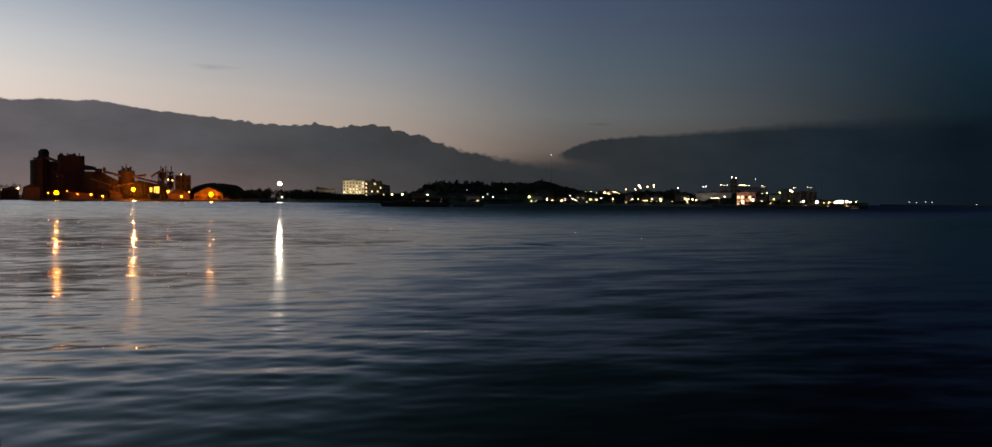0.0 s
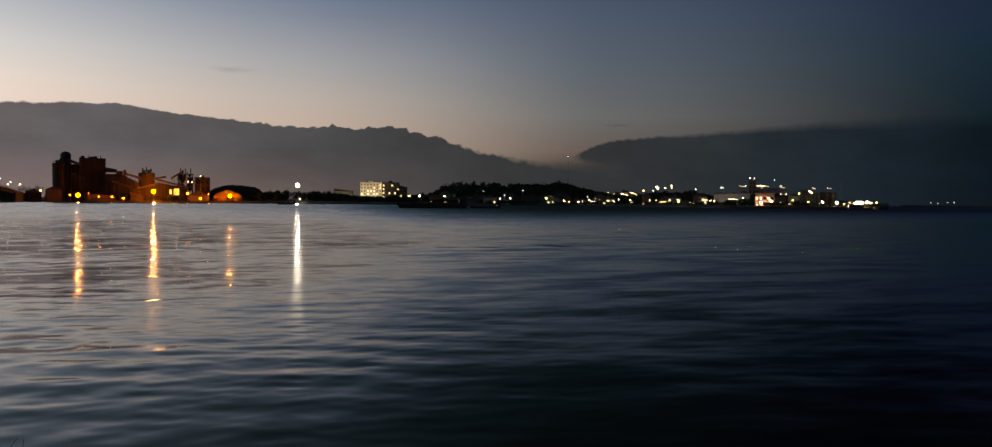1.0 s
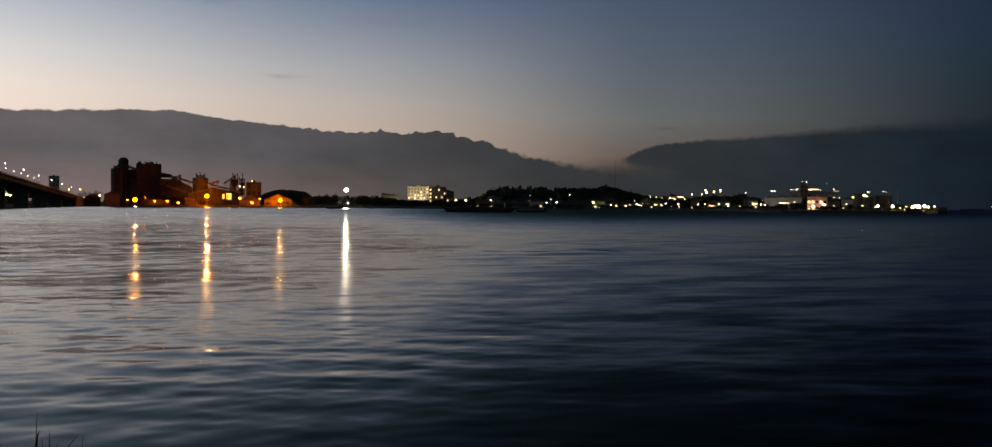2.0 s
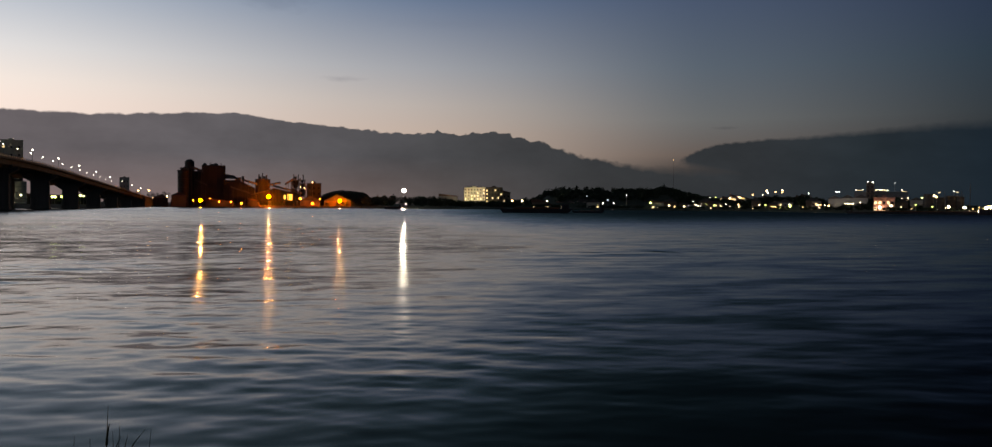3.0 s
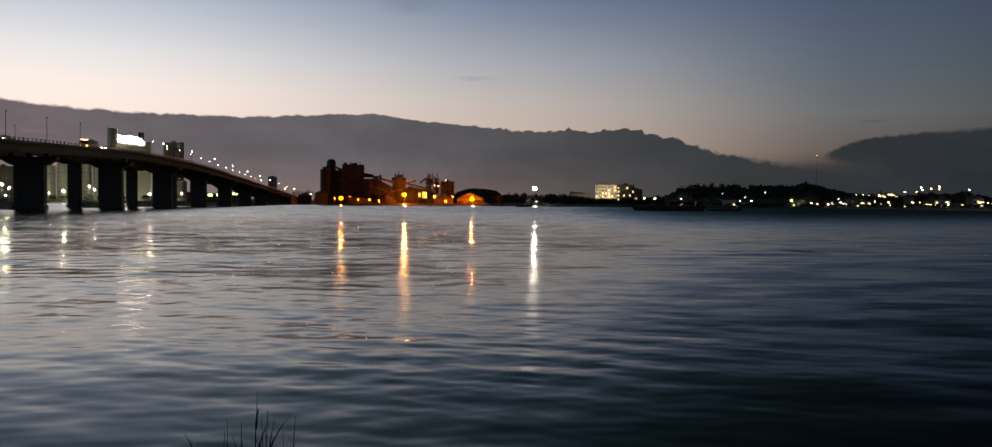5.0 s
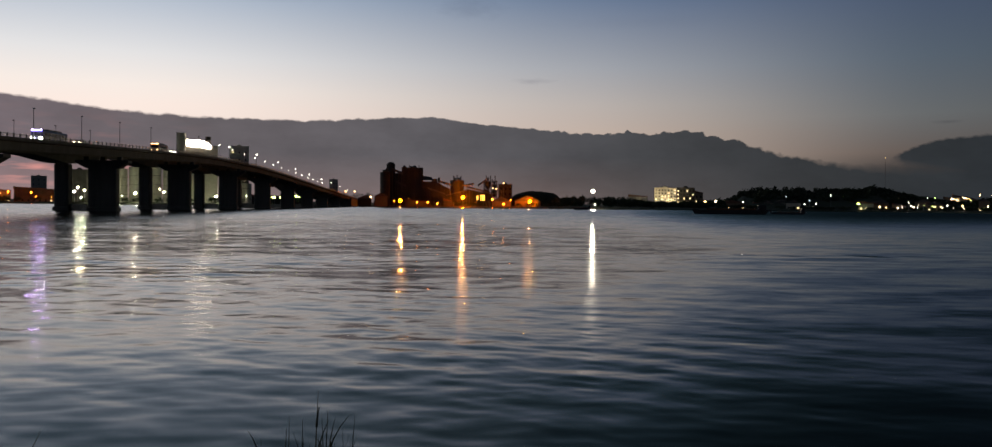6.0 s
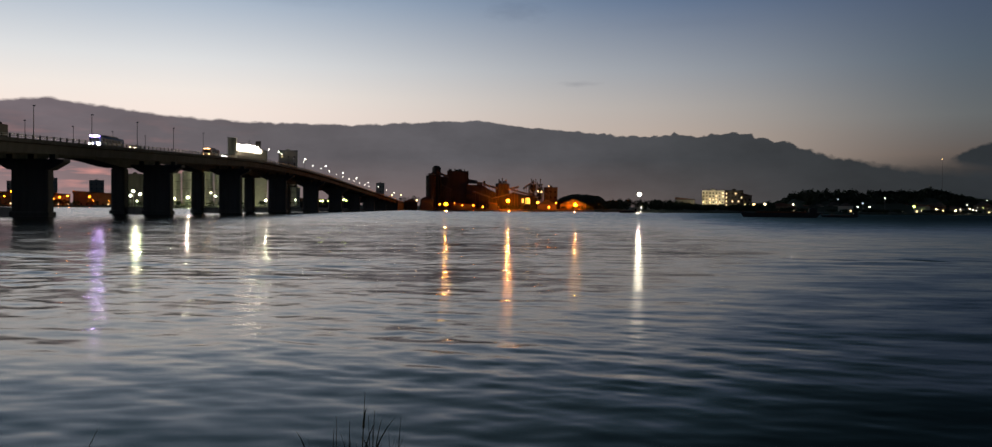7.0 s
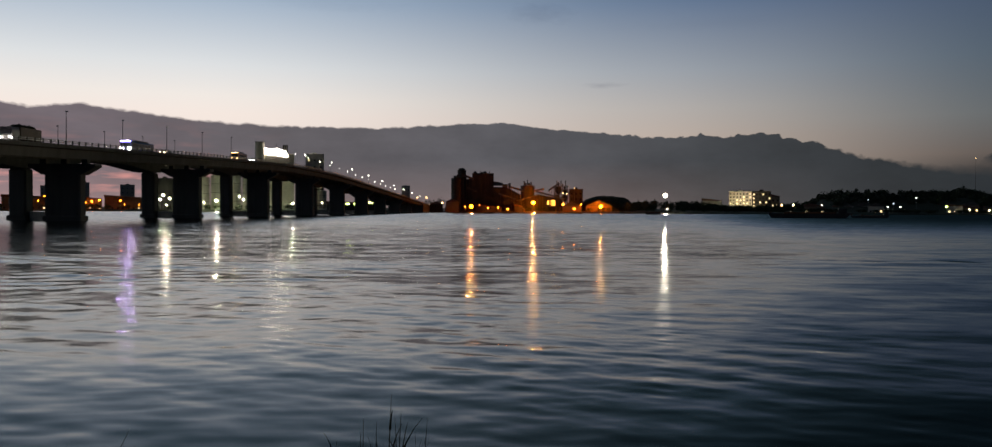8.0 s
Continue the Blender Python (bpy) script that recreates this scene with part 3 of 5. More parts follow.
# ---- vehicles on the deck, nose towards the near bank
def wheel(parent, x, y, r=0.48):
    bm = bmesh.new()
    bmesh.ops.create_cone(bm, cap_ends=True, segments=14, radius1=r, radius2=r, depth=.3)
    bmesh.ops.bevel(bm, geom=[e for e in bm.edges if len(e.link_faces) == 2 and abs(e.verts[0].co.z - e.verts[1].co.z) < 1e-4], offset=.06, segments=1, affect="EDGES")
    o = part("wheel", bm, RUBBER, parent)
    o.matrix_basis = pose(x, y, r, 0, 90, 0)
    hub = part("rim", bmesh_disc(r * .55, .32), POLE, o)
    return o


def bmesh_disc(r, depth):
    bm = bmesh.new()
    bmesh.ops.create_cone(bm, cap_ends=True, segments=12, radius1=r, radius2=r, depth=depth)
    return bm


def lights(parent, y, z, half, r, material, name):
    for x in (-half, half):
        o = part(name, bulb(r, material, name), None, parent)
        o.location = (x, y, z)


def bus(m, label, length, paint, strip, lamp, size):
    thing = empty("bus", m @ Matrix.Diagonal((1, 1, .86, 1)), label, "bus", "traffic on the bridge")
    body = part("body", prism(bmesh.new(), [(-1.25, .45), (1.25, .45), (1.25, 2.6), (1.1, 3.05), (-1.1, 3.05), (-1.25, 2.6)], 0, length), paint, thing)
    for i in range(int(length / 1.5) - 1):
        for x in (-1.26, 1.26):
            part("window", boxes((x - .015, x + .015, .9 + i * 1.5, 2.15 + i * 1.5, 1.55, 2.45)), PANE, body)
    part("windscreen", boxes((-1.1, 1.1, -.03, .0, 1.3, 2.5)), PANE, body)
    part("roof_rack", boxes((-.9, .9, 3.2, length - 2.0, 3.05, 3.45), bevel=.1), DARKSTEEL, thing)
    for y in (1.9, length - 2.3):
        for x in (-1.1, 1.1):
            wheel(thing, x, y)
    lights(thing, -.08, .95, .85, size, lamp, "headlight")
    if strip:
        for i in range(5):
            o = part("roof_light", bulb(.17, strip, "roof_light"), None, thing, "bluish violet marker light")
            o.location = (-.9 + .45 * i, -.05, 2.95)
    return thing


def truck(m):
    thing = empty("lorry", m, "dark loaded lorry with lit headlights on the bridge", "lorry", "traffic on the bridge")
    cab = part("cab", prism(bmesh.new(), [(-1.2, .6), (1.2, .6), (1.2, 2.3), (1.0, 2.9), (-1.0, 2.9), (-1.2, 2.3)], 0, 2.1), PAINTGREY, thing)
    part("windscreen", boxes((-1, 1, -.03, 0, 1.6, 2.5)), PANE, cab)
    part("load_bed", boxes((-1.25, 1.25, 2.3, 8.6, .8, 3.0), bevel=.06), DARKSTEEL, thing)
    bm = bmesh.new()
    rng = random.Random(8)
    for i in range(16):
        bmesh.ops.create_icosphere(bm, subdivisions=1, radius=rng.uniform(.4, .8), matrix=Matrix.Translation((rng.uniform(-.8, .8), rng.uniform(2.8, 8), 3.0)))
    part("load", bm, SOIL, thing, "heaped dark load")
    for y in (1.2, 6.2, 7.6):
        for x in (-1.05, 1.05):
            wheel(thing, x, y, .52)
    lights(thing, -.08, 1.0, .85, .3, BEAM, "headlight")


def small_car(m, lamp, size):
    thing = empty("car", m, "small dark car with bright headlights on the bridge", "car", "traffic on the bridge")
    body = part("body", prism(bmesh.new(), [(-.85, .3), (.85, .3), (.85, .85), (-.85, .85)], 0, 4.1), PAINTGREY, thing)
    cabin = bmesh.new()
    box(cabin, -.75, .75, 1.0, 3.6, .85, 1.42)
    for v in cabin.verts:
        if v.co.z > 1:
            v.co.x *= .82
            v.co.y = 2.3 + (v.co.y - 2.3) * .7
    part("cabin", cabin, PANE, body)
    for y in (.8, 3.3):
        for x in (-.78, .78):
            wheel(thing, x, y, .31)
    lights(thing, -.05, .62, .6, size, lamp, "headlight")


truck(on_bridge(140, -2.6))
bus(on_bridge(182.5, -2.8), "dark bus with violet roof lights and dazzling headlights", 11.5, PAINTBLUE, VIOLET, BEAM, .46)
small_car(on_bridge(201.5, -2.8), WARM, .30)
bus(on_bridge(252, -2.8), "dark red minibus with amber lights on the bridge", 8.0, PAINTRED, AMBER, AMBER, .26)
small_car(on_bridge(268, -2.8), WHITE, .42)

# ---------------------------------------------------------------- lamps on the far bank
def lamp_maker():
    made = {}

    def lamp(az, d, z, r, material, base=1.5, label="", category="street lamp", group="", shield=False):
        """A mast with a lit head of radius r; its mast reaches from the ground at base."""
        key = (material.name, round(r, 2), round(max(z - base, .6), 0))
        hgt = max(z - base, .6)
        if key not in made:
            thing = empty("street_lamp", Matrix.Identity(4), label, category, group)
            part("pole", lathe(bmesh.new(), [(.16, 0), (.16, .4), (.1, .5), (.07, hgt)], 8), POLE, thing)
            part("lamp_head", boxes((-.5, .5, -.3, .3, hgt, hgt + .25), bevel=.06), POLE, thing)
            o = part("bulb", bulb(r, material, squash=.9), None, thing, "glowing lamp glass")
            o.location = (0, -r - .1, hgt)
            # unseen dish added to keep the lamp's light off what stands behind
            if shield:
                part("reflector", lathe(bmesh.new(), [(r * .3, 0), (r * 1.25, r * .5), (r * 1.5, r * 1.3), (r * 1.42, r * 1.3), (r * 1.15, r * .6), (r * .25, r * .12)], 16), POLE, thing, "dish added to block light behind the lamp").matrix_basis = pose(0, .05 + r * .1, hgt, 90, 0, 0)
            made[key] = thing
        else:
            thing = copy_thing(made[key], Matrix.Identity(4))
        thing.matrix_basis = facing(az, d, base if z - base >= .6 else z - .6)
        tagged(thing, label, category, group)
        return thing

    return lamp


lamp = lamp_maker()


def glint_spot(az, d, z, r, colour, watts, label):
    """Spot added in front of a lamp, aimed towards the camera, to strengthen its glints."""
    spot = bpy.data.lights.new("floodlight", "SPOT")
    spot.energy, spot.color, spot.spot_size, spot.spot_blend, spot.shadow_soft_size = watts, colour, radians(44), .4, r
    ob = new("floodlight", spot)
    ob.matrix_basis = look(P(az, d - 2 * r - .4, z), P(az, 60, 0))
    tagged(ob, label, "floodlight", "river floodlights")


SOD = "orange sodium lamp on a pole at the cement works"
for az, d, el, r, hot in [(-28.31, 740, .25, 1.1, 1), (-23.96, 738, .53, 1.4, 1), (-19.25, 732, .28, 1.25, 1), (-29.95, 750, .24, .5, 0), (-29.68, 750, .24, .5, 0),
                          (-27.73, 745, .34, .65, 0), (-27.15, 740, .16, .5, 0), (-26.40, 738, .17, .6, 0), (-25.73, 736, .08, .7, 0), (-21.88, 736, .41, .95, 0),
                          (-21.09, 735, .10, .85, 0), (-20.60, 738, .41, .5, 0), (-28.75, 742, .25, .5, 0)]:
    lamp(az, d, up(el, d), r, SODIUM_HOT if hot else SODIUM, label=SOD, group="works lamps", shield=bool(hot) and az < -28)
for az, d, el, r in [(-30.35, 760, .50, .8), (-30.9, 765, .45, .7), (-32.07, 790, .85, .65), (-31.45, 785, .85, .65), (-31.2, 770, .35, .4), (-21.88, 748, 1.2, .5), (-21.62, 748, 1.16, .5), (-21.09, 750, 1.56, .4)]:
    lamp(az, d, up(el, d), r, AMBER, label="pale amber works lamp on a pole", group="works lamps")
lamp(-14.85, 705, up(1.04, 705), 1.25, WHITE_HOT, label="dazzling white floodlight on a tall mast", category="floodlight", shield=True)
lamp(-14.71, 700, up(.12, 700), .4, WHITE, label="white yard lamp on a pole by the water", group="bank lamps")
# added glint spots, much stronger than the lamps they stand before
for az, el, r, kw in ((-28.31, .25, .9, 40), (-23.96, .53, 1.1, 85), (-19.25, .28, 1.0, 58)):
    glint_spot(az, 727, up(el, 727), r, (1.0, .48, .17), kw * 1000, "added orange spot for glints of the works lamp")
glint_spot(-14.85, 702, up(1.04, 702), 1.1, (1.0, .90, .70), 115000, "added white spot for glints of the mast lamp")
for az, el, d, kw in ((-48.6, .75, 828, 50), (-46.51, .62, 828, 30), (-45.48, .54, 828, 45), (-41.79, .36, 828, 55), (-40.55, .4, 828, 70)):
    glint_spot(az, d, up(el, d), .9, (.98, .95, .68), kw * 1000, "added white spot for glints of a silo lamp")
for az, el, kw, colour in ((-4.80, .34, 120, (1.0, .88, .64)), (2.33, .32, 110, (.85, 1.0, .5)), (17.0, .18, 90, (1.0, .7, .45)), (20.62, .18, 170, (1.0, .86, .62)), (21.47, .15, 130, (1.0, .86, .62)), (22.92, .14, 200, (1.0, .8, .62))):
    glint_spot(az, shore(az), up(el, shore(az)), .8, colour, kw * 1000, "added spot for glints of a shore lamp")
# under and behind the bridge
for az, el, r in [(-55.87, .46, .7), (-55.5, .73, 1.1), (-53.28, .36, .9), (-52.92, .44, 1.0), (-52.49, .53, 1.0), (-51.29, .5, .9), (-51.04, .26, .6), (-56.9, .5, 1.0), (-50.2, .25, .4)]:
    lamp(az, 890, up(el, 890), r * .8, SODIUM, label="orange street lamp on the far bank", group="bank lamps")
for az, el, r in [(-48.94, .6, 1.5), (-48.75, .89, 1.4), (-48.37, .69, 1.4), (-48.56, .23, .8), (-46.51, .62, 1.2), (-46.27, .41, .6), (-45.48, .54, 1.7), (-44.04, .85, .7),
                  (-43.76, .64, 1.1), (-41.79, .36, 1.5), (-40.55, .4, 1.4), (-38.61, .46, .7)]:
    lamp(az, 835, up(el, 835), r * .62, FLOOD, label="white floodlight at the silos behind the bridge", group="bank lamps")
for az, el, r in [(-36.81, .38, 1.2), (-36.42, .39, .9), (-35.39, .48, 1.1), (-35.21, .44, .8), (-36.95, .36, .9)]:
    lamp(az, 775, up(el, 775), r, GREEN, label="yellowish street lamp under the bridge ramp", group="bank lamps")
# along the town shore
for az, el, r, kind in [(-7.26, .40, .9, AMBER), (-6.56, .41, .95, WARM), (-5.73, .37, .8, WARM), (-4.80, .34, 1.1, SHORE_HOT), (-3.61, .26, .5, AMBER), (-3.17, .30, .8, AMBER), (-2.06, .76, .5, COOL),
                        (-1.7, .28, .5, WHITE), (-.91, .29, .5, WHITE), (-.6, .51, .7, COOL), (-.2, .29, .6, WHITE), (.68, .85, .4, WHITE), (2.33, .32, 1.0, GREEN), (2.78, .05, .6, WARM),
                        (3.57, .15, .7, WARM), (3.93, .09, .6, AMBER), (4.59, .08, .7, WARM)]:
    lamp(az, 775, up(el, 775), r, kind, label="lit lamp on a pole by the town shore", group="shore lamps")
for az, el, r, kind in [(5.2, .43, .4, WHITE), (5.34, .21, .6, WARM), (5.52, .1, .9, WARM), (6.57, .18, .6, GREEN), (7.05, .1, .7, WARM), (7.66, .1, .4, WARM), (8.19, .05, 1.1, WARM), (8.14, .24, .8, AMBER),
                        (9.48, .2, .6, WARM), (10.78, .07, .8, GREEN), (11.42, .14, .8, GREEN), (12.18, .1, .7, AMBER), (13.11, .24, .5, AMBER), (13.53, .24, .5, WARM), (13.78, .2, .7, AMBER)]:
    lamp(az, shore(az) + 12, up(el, shore(az) + 12), r * .85, kind, label="lit lamp on a pole by the town shore", group="shore lamps")
for az, el, r, kind in [(7.04, .62, .6, AMBER), (7.57, .67, .8, WARM), (8.26, .72, .9, AMBER), (9.04, .9, .8, AMBER), (9.94, 1.17, .9, WARM), (10.02, 1.02, .8, WARM), (10.5, 1.09, .8, AMBER), (10.93, 1.22, .7, WARM),
                        (10.93, 1.07, .6, AMBER), (9.69, .91, .5, WARM), (12.55, 1.01, .5, WHITE), (14.23, 1.11, .5, WHITE), (14.4, 1.13, .4, WHITE)]:
    lamp(az, 900, up(el, 900), r, kind, base=2.4, label="street lamp among the trees of the hill town", group="hill lamps")
for az, el, r, kind in [(15.03, .34, .4, AMBER), (15.65, .43, .35, WARM), (16.8, .14, .62, QUAY_HOT), (17.45, .23, .5, QUAY_HOT), (18.01, .15, .45, WARM), (19.82, .88, .55, WARM), (19.95, .8, .5, AMBER),
                        (20.62, .18, .6, SHORE_HOT), (21.47, .15, .72, SHORE_HOT), (22.24, .06, .6, AMBER), (22.73, .2, .75, AMBER), (22.92, .16, 1.1, QUAY_HOT), (22.6, .12, .8, QUAY_HOT), (23.25, .2, .7, QUAY_HOT), (23.48, .12, .8, WARM), (23.81, .17, .5, AMBER), (21.9, .07, .3, AMBER)]:
    lamp(az, shore(az) + 9, up(el, shore(az) + 9), r, kind, label="bright quay lamp at the end of the town", group="quay lamps")
for az, el, r in [(15.4, 1.24, .45), (15.8, 1.24, .5), (16.62, 1.25, .5), (16.85, 1.25, .5), (17.23, 1.21, .45), (17.62, 1.63, .4), (16.08, 1.76, .5), (16.36, 1.72, .6), (18.03, 1.25, .5), (18.23, 1.13, .6), (20.02, 1.09, .5), (21.07, 1.09, .45), (20.9, 1.12, .4)]:
    lamp(az, 745, up(el, 745), r * .65, WHITE, base=up(1.12, 735) if az < 19 else 2.2, label="white roof lamp on the harbour sheds", group="roof lamps")
for az, el in [(26.86, .19), (27.25, .16), (27.77, .2), (28.12, .21), (30.51, .07)]:
    lamp(az, 2320, up(el, 2320), 1.3, COOL, base=1.0, label="faint far lamp across the river mouth", group="far lamps")


rng_small = random.Random(77)
for i in range(44):
    az = rng_small.uniform(4.8, 20.5)
    low = rng_small.random() < .6
    d = shore(az) + (rng_small.uniform(14, 24) if low else 110)
    e = rng_small.uniform(.08, .3) if low else rng_small.uniform(.45, .75)
    lamp(az, d, up(e, d), rng_small.choice((.2, .3, .4)), rng_small.choice((WARM, AMBER, WARM, GREEN, WHITE)), base=2.0 if low else 2.4, label="small lit lamp among the shore houses", group="house lamps")


# ---------------------------------------------------------------- buildings
def windows_on(parent, w, d, z0, floors, gap, cols, lit, rng, pane_w=1.4, pane_h=1.5):
    """Panes on the river front of a box building, some of them lit."""
    for f in range(floors):
        for c in range(cols):
            x = -w / 2 + w * (c + .5) / cols
            z = z0 + gap * f
            on = rng.random() < lit
            win = part("window", boxes((x - pane_w / 2, x + pane_w / 2, -d / 2 - .06, -d / 2 - .01, z, z + pane_h)), LITWIN if on else PANE, parent, "lit window" if on else "")


def block(az0, az1, d, el_top, material, label, category="building", base=1.2, depth=14, floors=0, cols=4, lit=.3, roof="parapet", seed=1, group="", name="building", bottom=None):
    rng = random.Random(seed)
    az, w = (az0 + az1) / 2, wide(az1 - az0, d)
    h = up(el_top, d) - base
    thing = empty(name, facing(az, d + depth / 2, base), label, category, group)
    wall = part("wall", boxes((-w / 2, w / 2, -depth / 2, depth / 2, -1, h - .4)), material, thing)
    if roof == "parapet":
        part("roof", boxes((-w / 2 - .25, w / 2 + .25, -depth / 2 - .25, depth / 2 + .25, h - .4, h), bevel=.08), material, thing)
        part("roof_hut", boxes((-w * .12, w * .1, -2, 2, h, h + 1.6), bevel=.05), material, thing)
    elif roof == "gable":
        part("roof", prism(bmesh.new(), [(-w / 2 - .5, h - .4), (w / 2 + .5, h - .4), (0, h + w * .22)], -depth / 2 - .4, depth / 2 + .4), SHEET, thing)
    elif roof == "slope":
        part("roof", prism(bmesh.new(), [(-w / 2 - .5, h - .4), (w / 2 + .5, h - .4), (w / 2 + .5, h - .1), (-w / 2 - .5, h + 2.2)], -depth / 2 - .4, depth / 2 + .4), ROOFRED, thing)
    if floors:
        gap = (h - 1.2) / floors
        windows_on(wall, w, depth, .9, floors, gap, cols, lit, rng, pane_h=min(1.6, gap * .5))
    return thing


def silo(az0, az1, d, el_top, material, label, base=1.2, dome=False, gear=True, group="works silos"):
    r = wide(az1 - az0, d) / 2
    h = up(el_top, d) - base
    thing = empty("silo", facing((az0 + az1) / 2, d + r, base), label, "silo", group)
    prof = [(r, -1), (r, h - .6), (r + .15, h - .6), (r + .15, h - .2), (r * .9, h)]
    if dome:
        prof += [(r * .7, h + r * .35), (r * .3, h + r * .5)]
    part("barrel", lathe(bmesh.new(), prof, 24), material, thing)
    for i in range(3):
        z = h * (.25 + .25 * i)
        part("hoop", lathe(bmesh.new(), [(r, z), (r + .12, z), (r + .12, z + .25), (r, z + .25)], 24), DARKSTEEL, thing)
    if gear:
        part("roof_house", boxes((-r * .5, r * .35, -r * .3, r * .3, h, h + 2.2), (r * .1, r * .55, -1, 1, h, h + 3.4)), DARKSTEEL, thing)
        part("handrail", lathe(bmesh.new(), [(r * .98, h + .9), (r, h + .9), (r, h + 1.0), (r * .98, h + 1.0)], 24), POLE, thing)
    return thing


D = 755


def works():
    """The cement works."""
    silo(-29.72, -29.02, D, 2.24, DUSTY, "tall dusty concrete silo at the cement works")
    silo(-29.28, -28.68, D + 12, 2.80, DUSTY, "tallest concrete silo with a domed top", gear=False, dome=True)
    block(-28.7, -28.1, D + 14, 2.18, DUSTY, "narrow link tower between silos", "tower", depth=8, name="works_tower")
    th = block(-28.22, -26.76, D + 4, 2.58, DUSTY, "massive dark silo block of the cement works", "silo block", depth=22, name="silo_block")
    h, w = up(2.58, D + 4) - 1.2, wide(1.46, D)
    for x, r in ((-w * .38, 1.7), (w * .1, 2.0)):
        part("roof_dome", lathe(bmesh.new(), [(r, h), (r, h + .8), (r * .8, h + 1.7), (r * .3, h + 2.1)], 14), DARKSTEEL, th).location = (x, -4, 0)
    for x in (-w * .15, w * .32):
        part("vent_stack", lathe(bmesh.new(), [(.35, h), (.35, h + 1.9), (.5, h + 1.9), (.5, h + 2.2)], 8), DARKSTEEL, th).location = (x, -6, 0)
    for i in range(5):
        part("rib", boxes((-w / 2 + w * i / 4 - .3, -w / 2 + w * i / 4 + .3, -11.35, -11.0, 0, h - .6)), DUSTY, th)
    # stepped mill building falling away to the right
    m = empty("mill_building", facing(-25.9, D + 8, 1.2), "stepped mill building under a sloping roof", "mill")
    z = lambda e: up(e, D) - 1.2
    x = lambda a: wide(a + 25.9, D)
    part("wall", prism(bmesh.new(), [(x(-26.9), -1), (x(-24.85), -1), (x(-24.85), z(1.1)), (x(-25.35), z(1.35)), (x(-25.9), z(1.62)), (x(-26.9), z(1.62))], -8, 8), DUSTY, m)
    part("conveyor_gallery", prism(bmesh.new(), [(x(-26.8), z(1.72)), (x(-26.1), z(1.72)), (x(-26.1), z(1.92)), (x(-26.8), z(2.05))], -3, 0), SHEET, m)
    part("tower", boxes((x(-26.15), x(-25.75), -6, 0, 0, z(1.82)), bevel=.1), DARKSTEEL, m)
    part("vent_stack", boxes((x(-25.72), x(-25.55), -5, -3, 0, z(1.9)), bevel=.1), DARKSTEEL, m)
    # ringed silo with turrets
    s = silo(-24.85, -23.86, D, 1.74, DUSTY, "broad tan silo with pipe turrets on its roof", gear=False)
    h = up(1.74, D) - 1.2
    for a, b, r in ((-3.2, 3.4, .55), (-.2, 4.6, .4), (3.3, 2.9, .6), (1.4, 1.8, 1.0), (-1.8, 1.6, .8)):
        part("turret", lathe(bmesh.new(), [(r, h), (r, h + b), (r * 1.4, h + b), (r * 1.4, h + b + .5)], 10), DARKSTEEL, s).location = (a, -2, 0)
    # lit hall with a long sloping roof
    hall = empty("mill_hall", facing(-23.4, D + 1, 1.2), "lit kiln hall under a long sloping sheet roof", "hall")
    x = lambda a: wide(a + 23.4, D - 6)
    part("wall", prism(bmesh.new(), [(x(-25.0), -1), (x(-21.9), -1), (x(-21.9), z(.75)), (x(-23.6), z(1.12)), (x(-24.4), z(.84)), (x(-24.95), z(.6))], 0, 16), DUSTY, hall)
    part("roof", prism(bmesh.new(), [(x(-23.75), z(1.36)), (x(-21.75), z(.86)), (x(-21.75), z(.76)), (x(-23.75), z(1.26))], -2, 16), SHEET, hall, "sloping sheet roof")
    part("roof", prism(bmesh.new(), [(x(-25.15), z(.62)), (x(-23.7), z(1.0)), (x(-23.7), z(1.08)), (x(-25.15), z(.70))], -3, 3), SHEET, hall)
    part("lit_opening", boxes((x(-22.72), x(-22.42), -.2, -.02, z(.32), z(.72))), LITHALL, hall, "glowing orange kiln opening")
    part("lit_opening", boxes((x(-22.98), x(-22.86), -.2, -.02, z(.38), z(.66))), LITHALL, hall, "glowing orange opening")
    for i in range(7):
        part("column", boxes((x(-24.8) + i * 5.6, x(-24.8) + i * 5.6 + .5, -.6, -.03, -1, z(.62))), DARKSTEEL, hall)
    # kiln tower with platforms
    kt = empty("kiln_tower", facing(-22.0, D + 4, 1.2), "open steel kiln tower with platforms", "tower")
    x = lambda a: wide(a + 22.0, D + 4)
    for a, b in ((-22.45, 1.72), (-22.18, 2.0), (-21.9, 1.86), (-21.6, 1.7)):
        for y in (0, 7):
            part("column", boxes((x(a) - .4, x(a) + .4, y - .4, y + .4, -1, z(b))), DARKSTEEL, kt)
    for e in (.55, .85, 1.12, 1.42, 1.68):
        part("platform", boxes((x(-22.5), x(-21.5), -1, 8, z(e), z(e) + .5)), DARKSTEEL, kt)
    for a, e0, e1, r in ((-22.3, .6, 1.10, 2.9), (-21.75, .6, 1.10, 2.9), (-22.2, 1.14, 1.70, 3.0), (-21.72, 1.14, 1.5, 2.2), (-22.2, 1.7, 1.92, 1.3), (-21.75, 1.45, 1.72, 1.3)):
        part("cyclone", lathe(bmesh.new(), [(r * .3, z(e0)), (r, z(e0) + 2.5), (r, z(e1) - .6), (r * .6, z(e1))], 14), DUSTY, kt).location = (x(a), 3.5, 0)
    for a in (-22.32, -22.02, -21.7):
        part("vent_stack", lathe(bmesh.new(), [(.4, z(1.6)), (.4, z(2.02)), (.6, z(2.02)), (.6, z(2.08))], 8), DARKSTEEL, kt).location = (x(a), 2, 0)
    block(-21.45, -20.5, D, 1.5, DUSTY, "tall dusty works building beside the kiln tower", depth=14, floors=4, cols=3, lit=.0, seed=4, name="works_building")
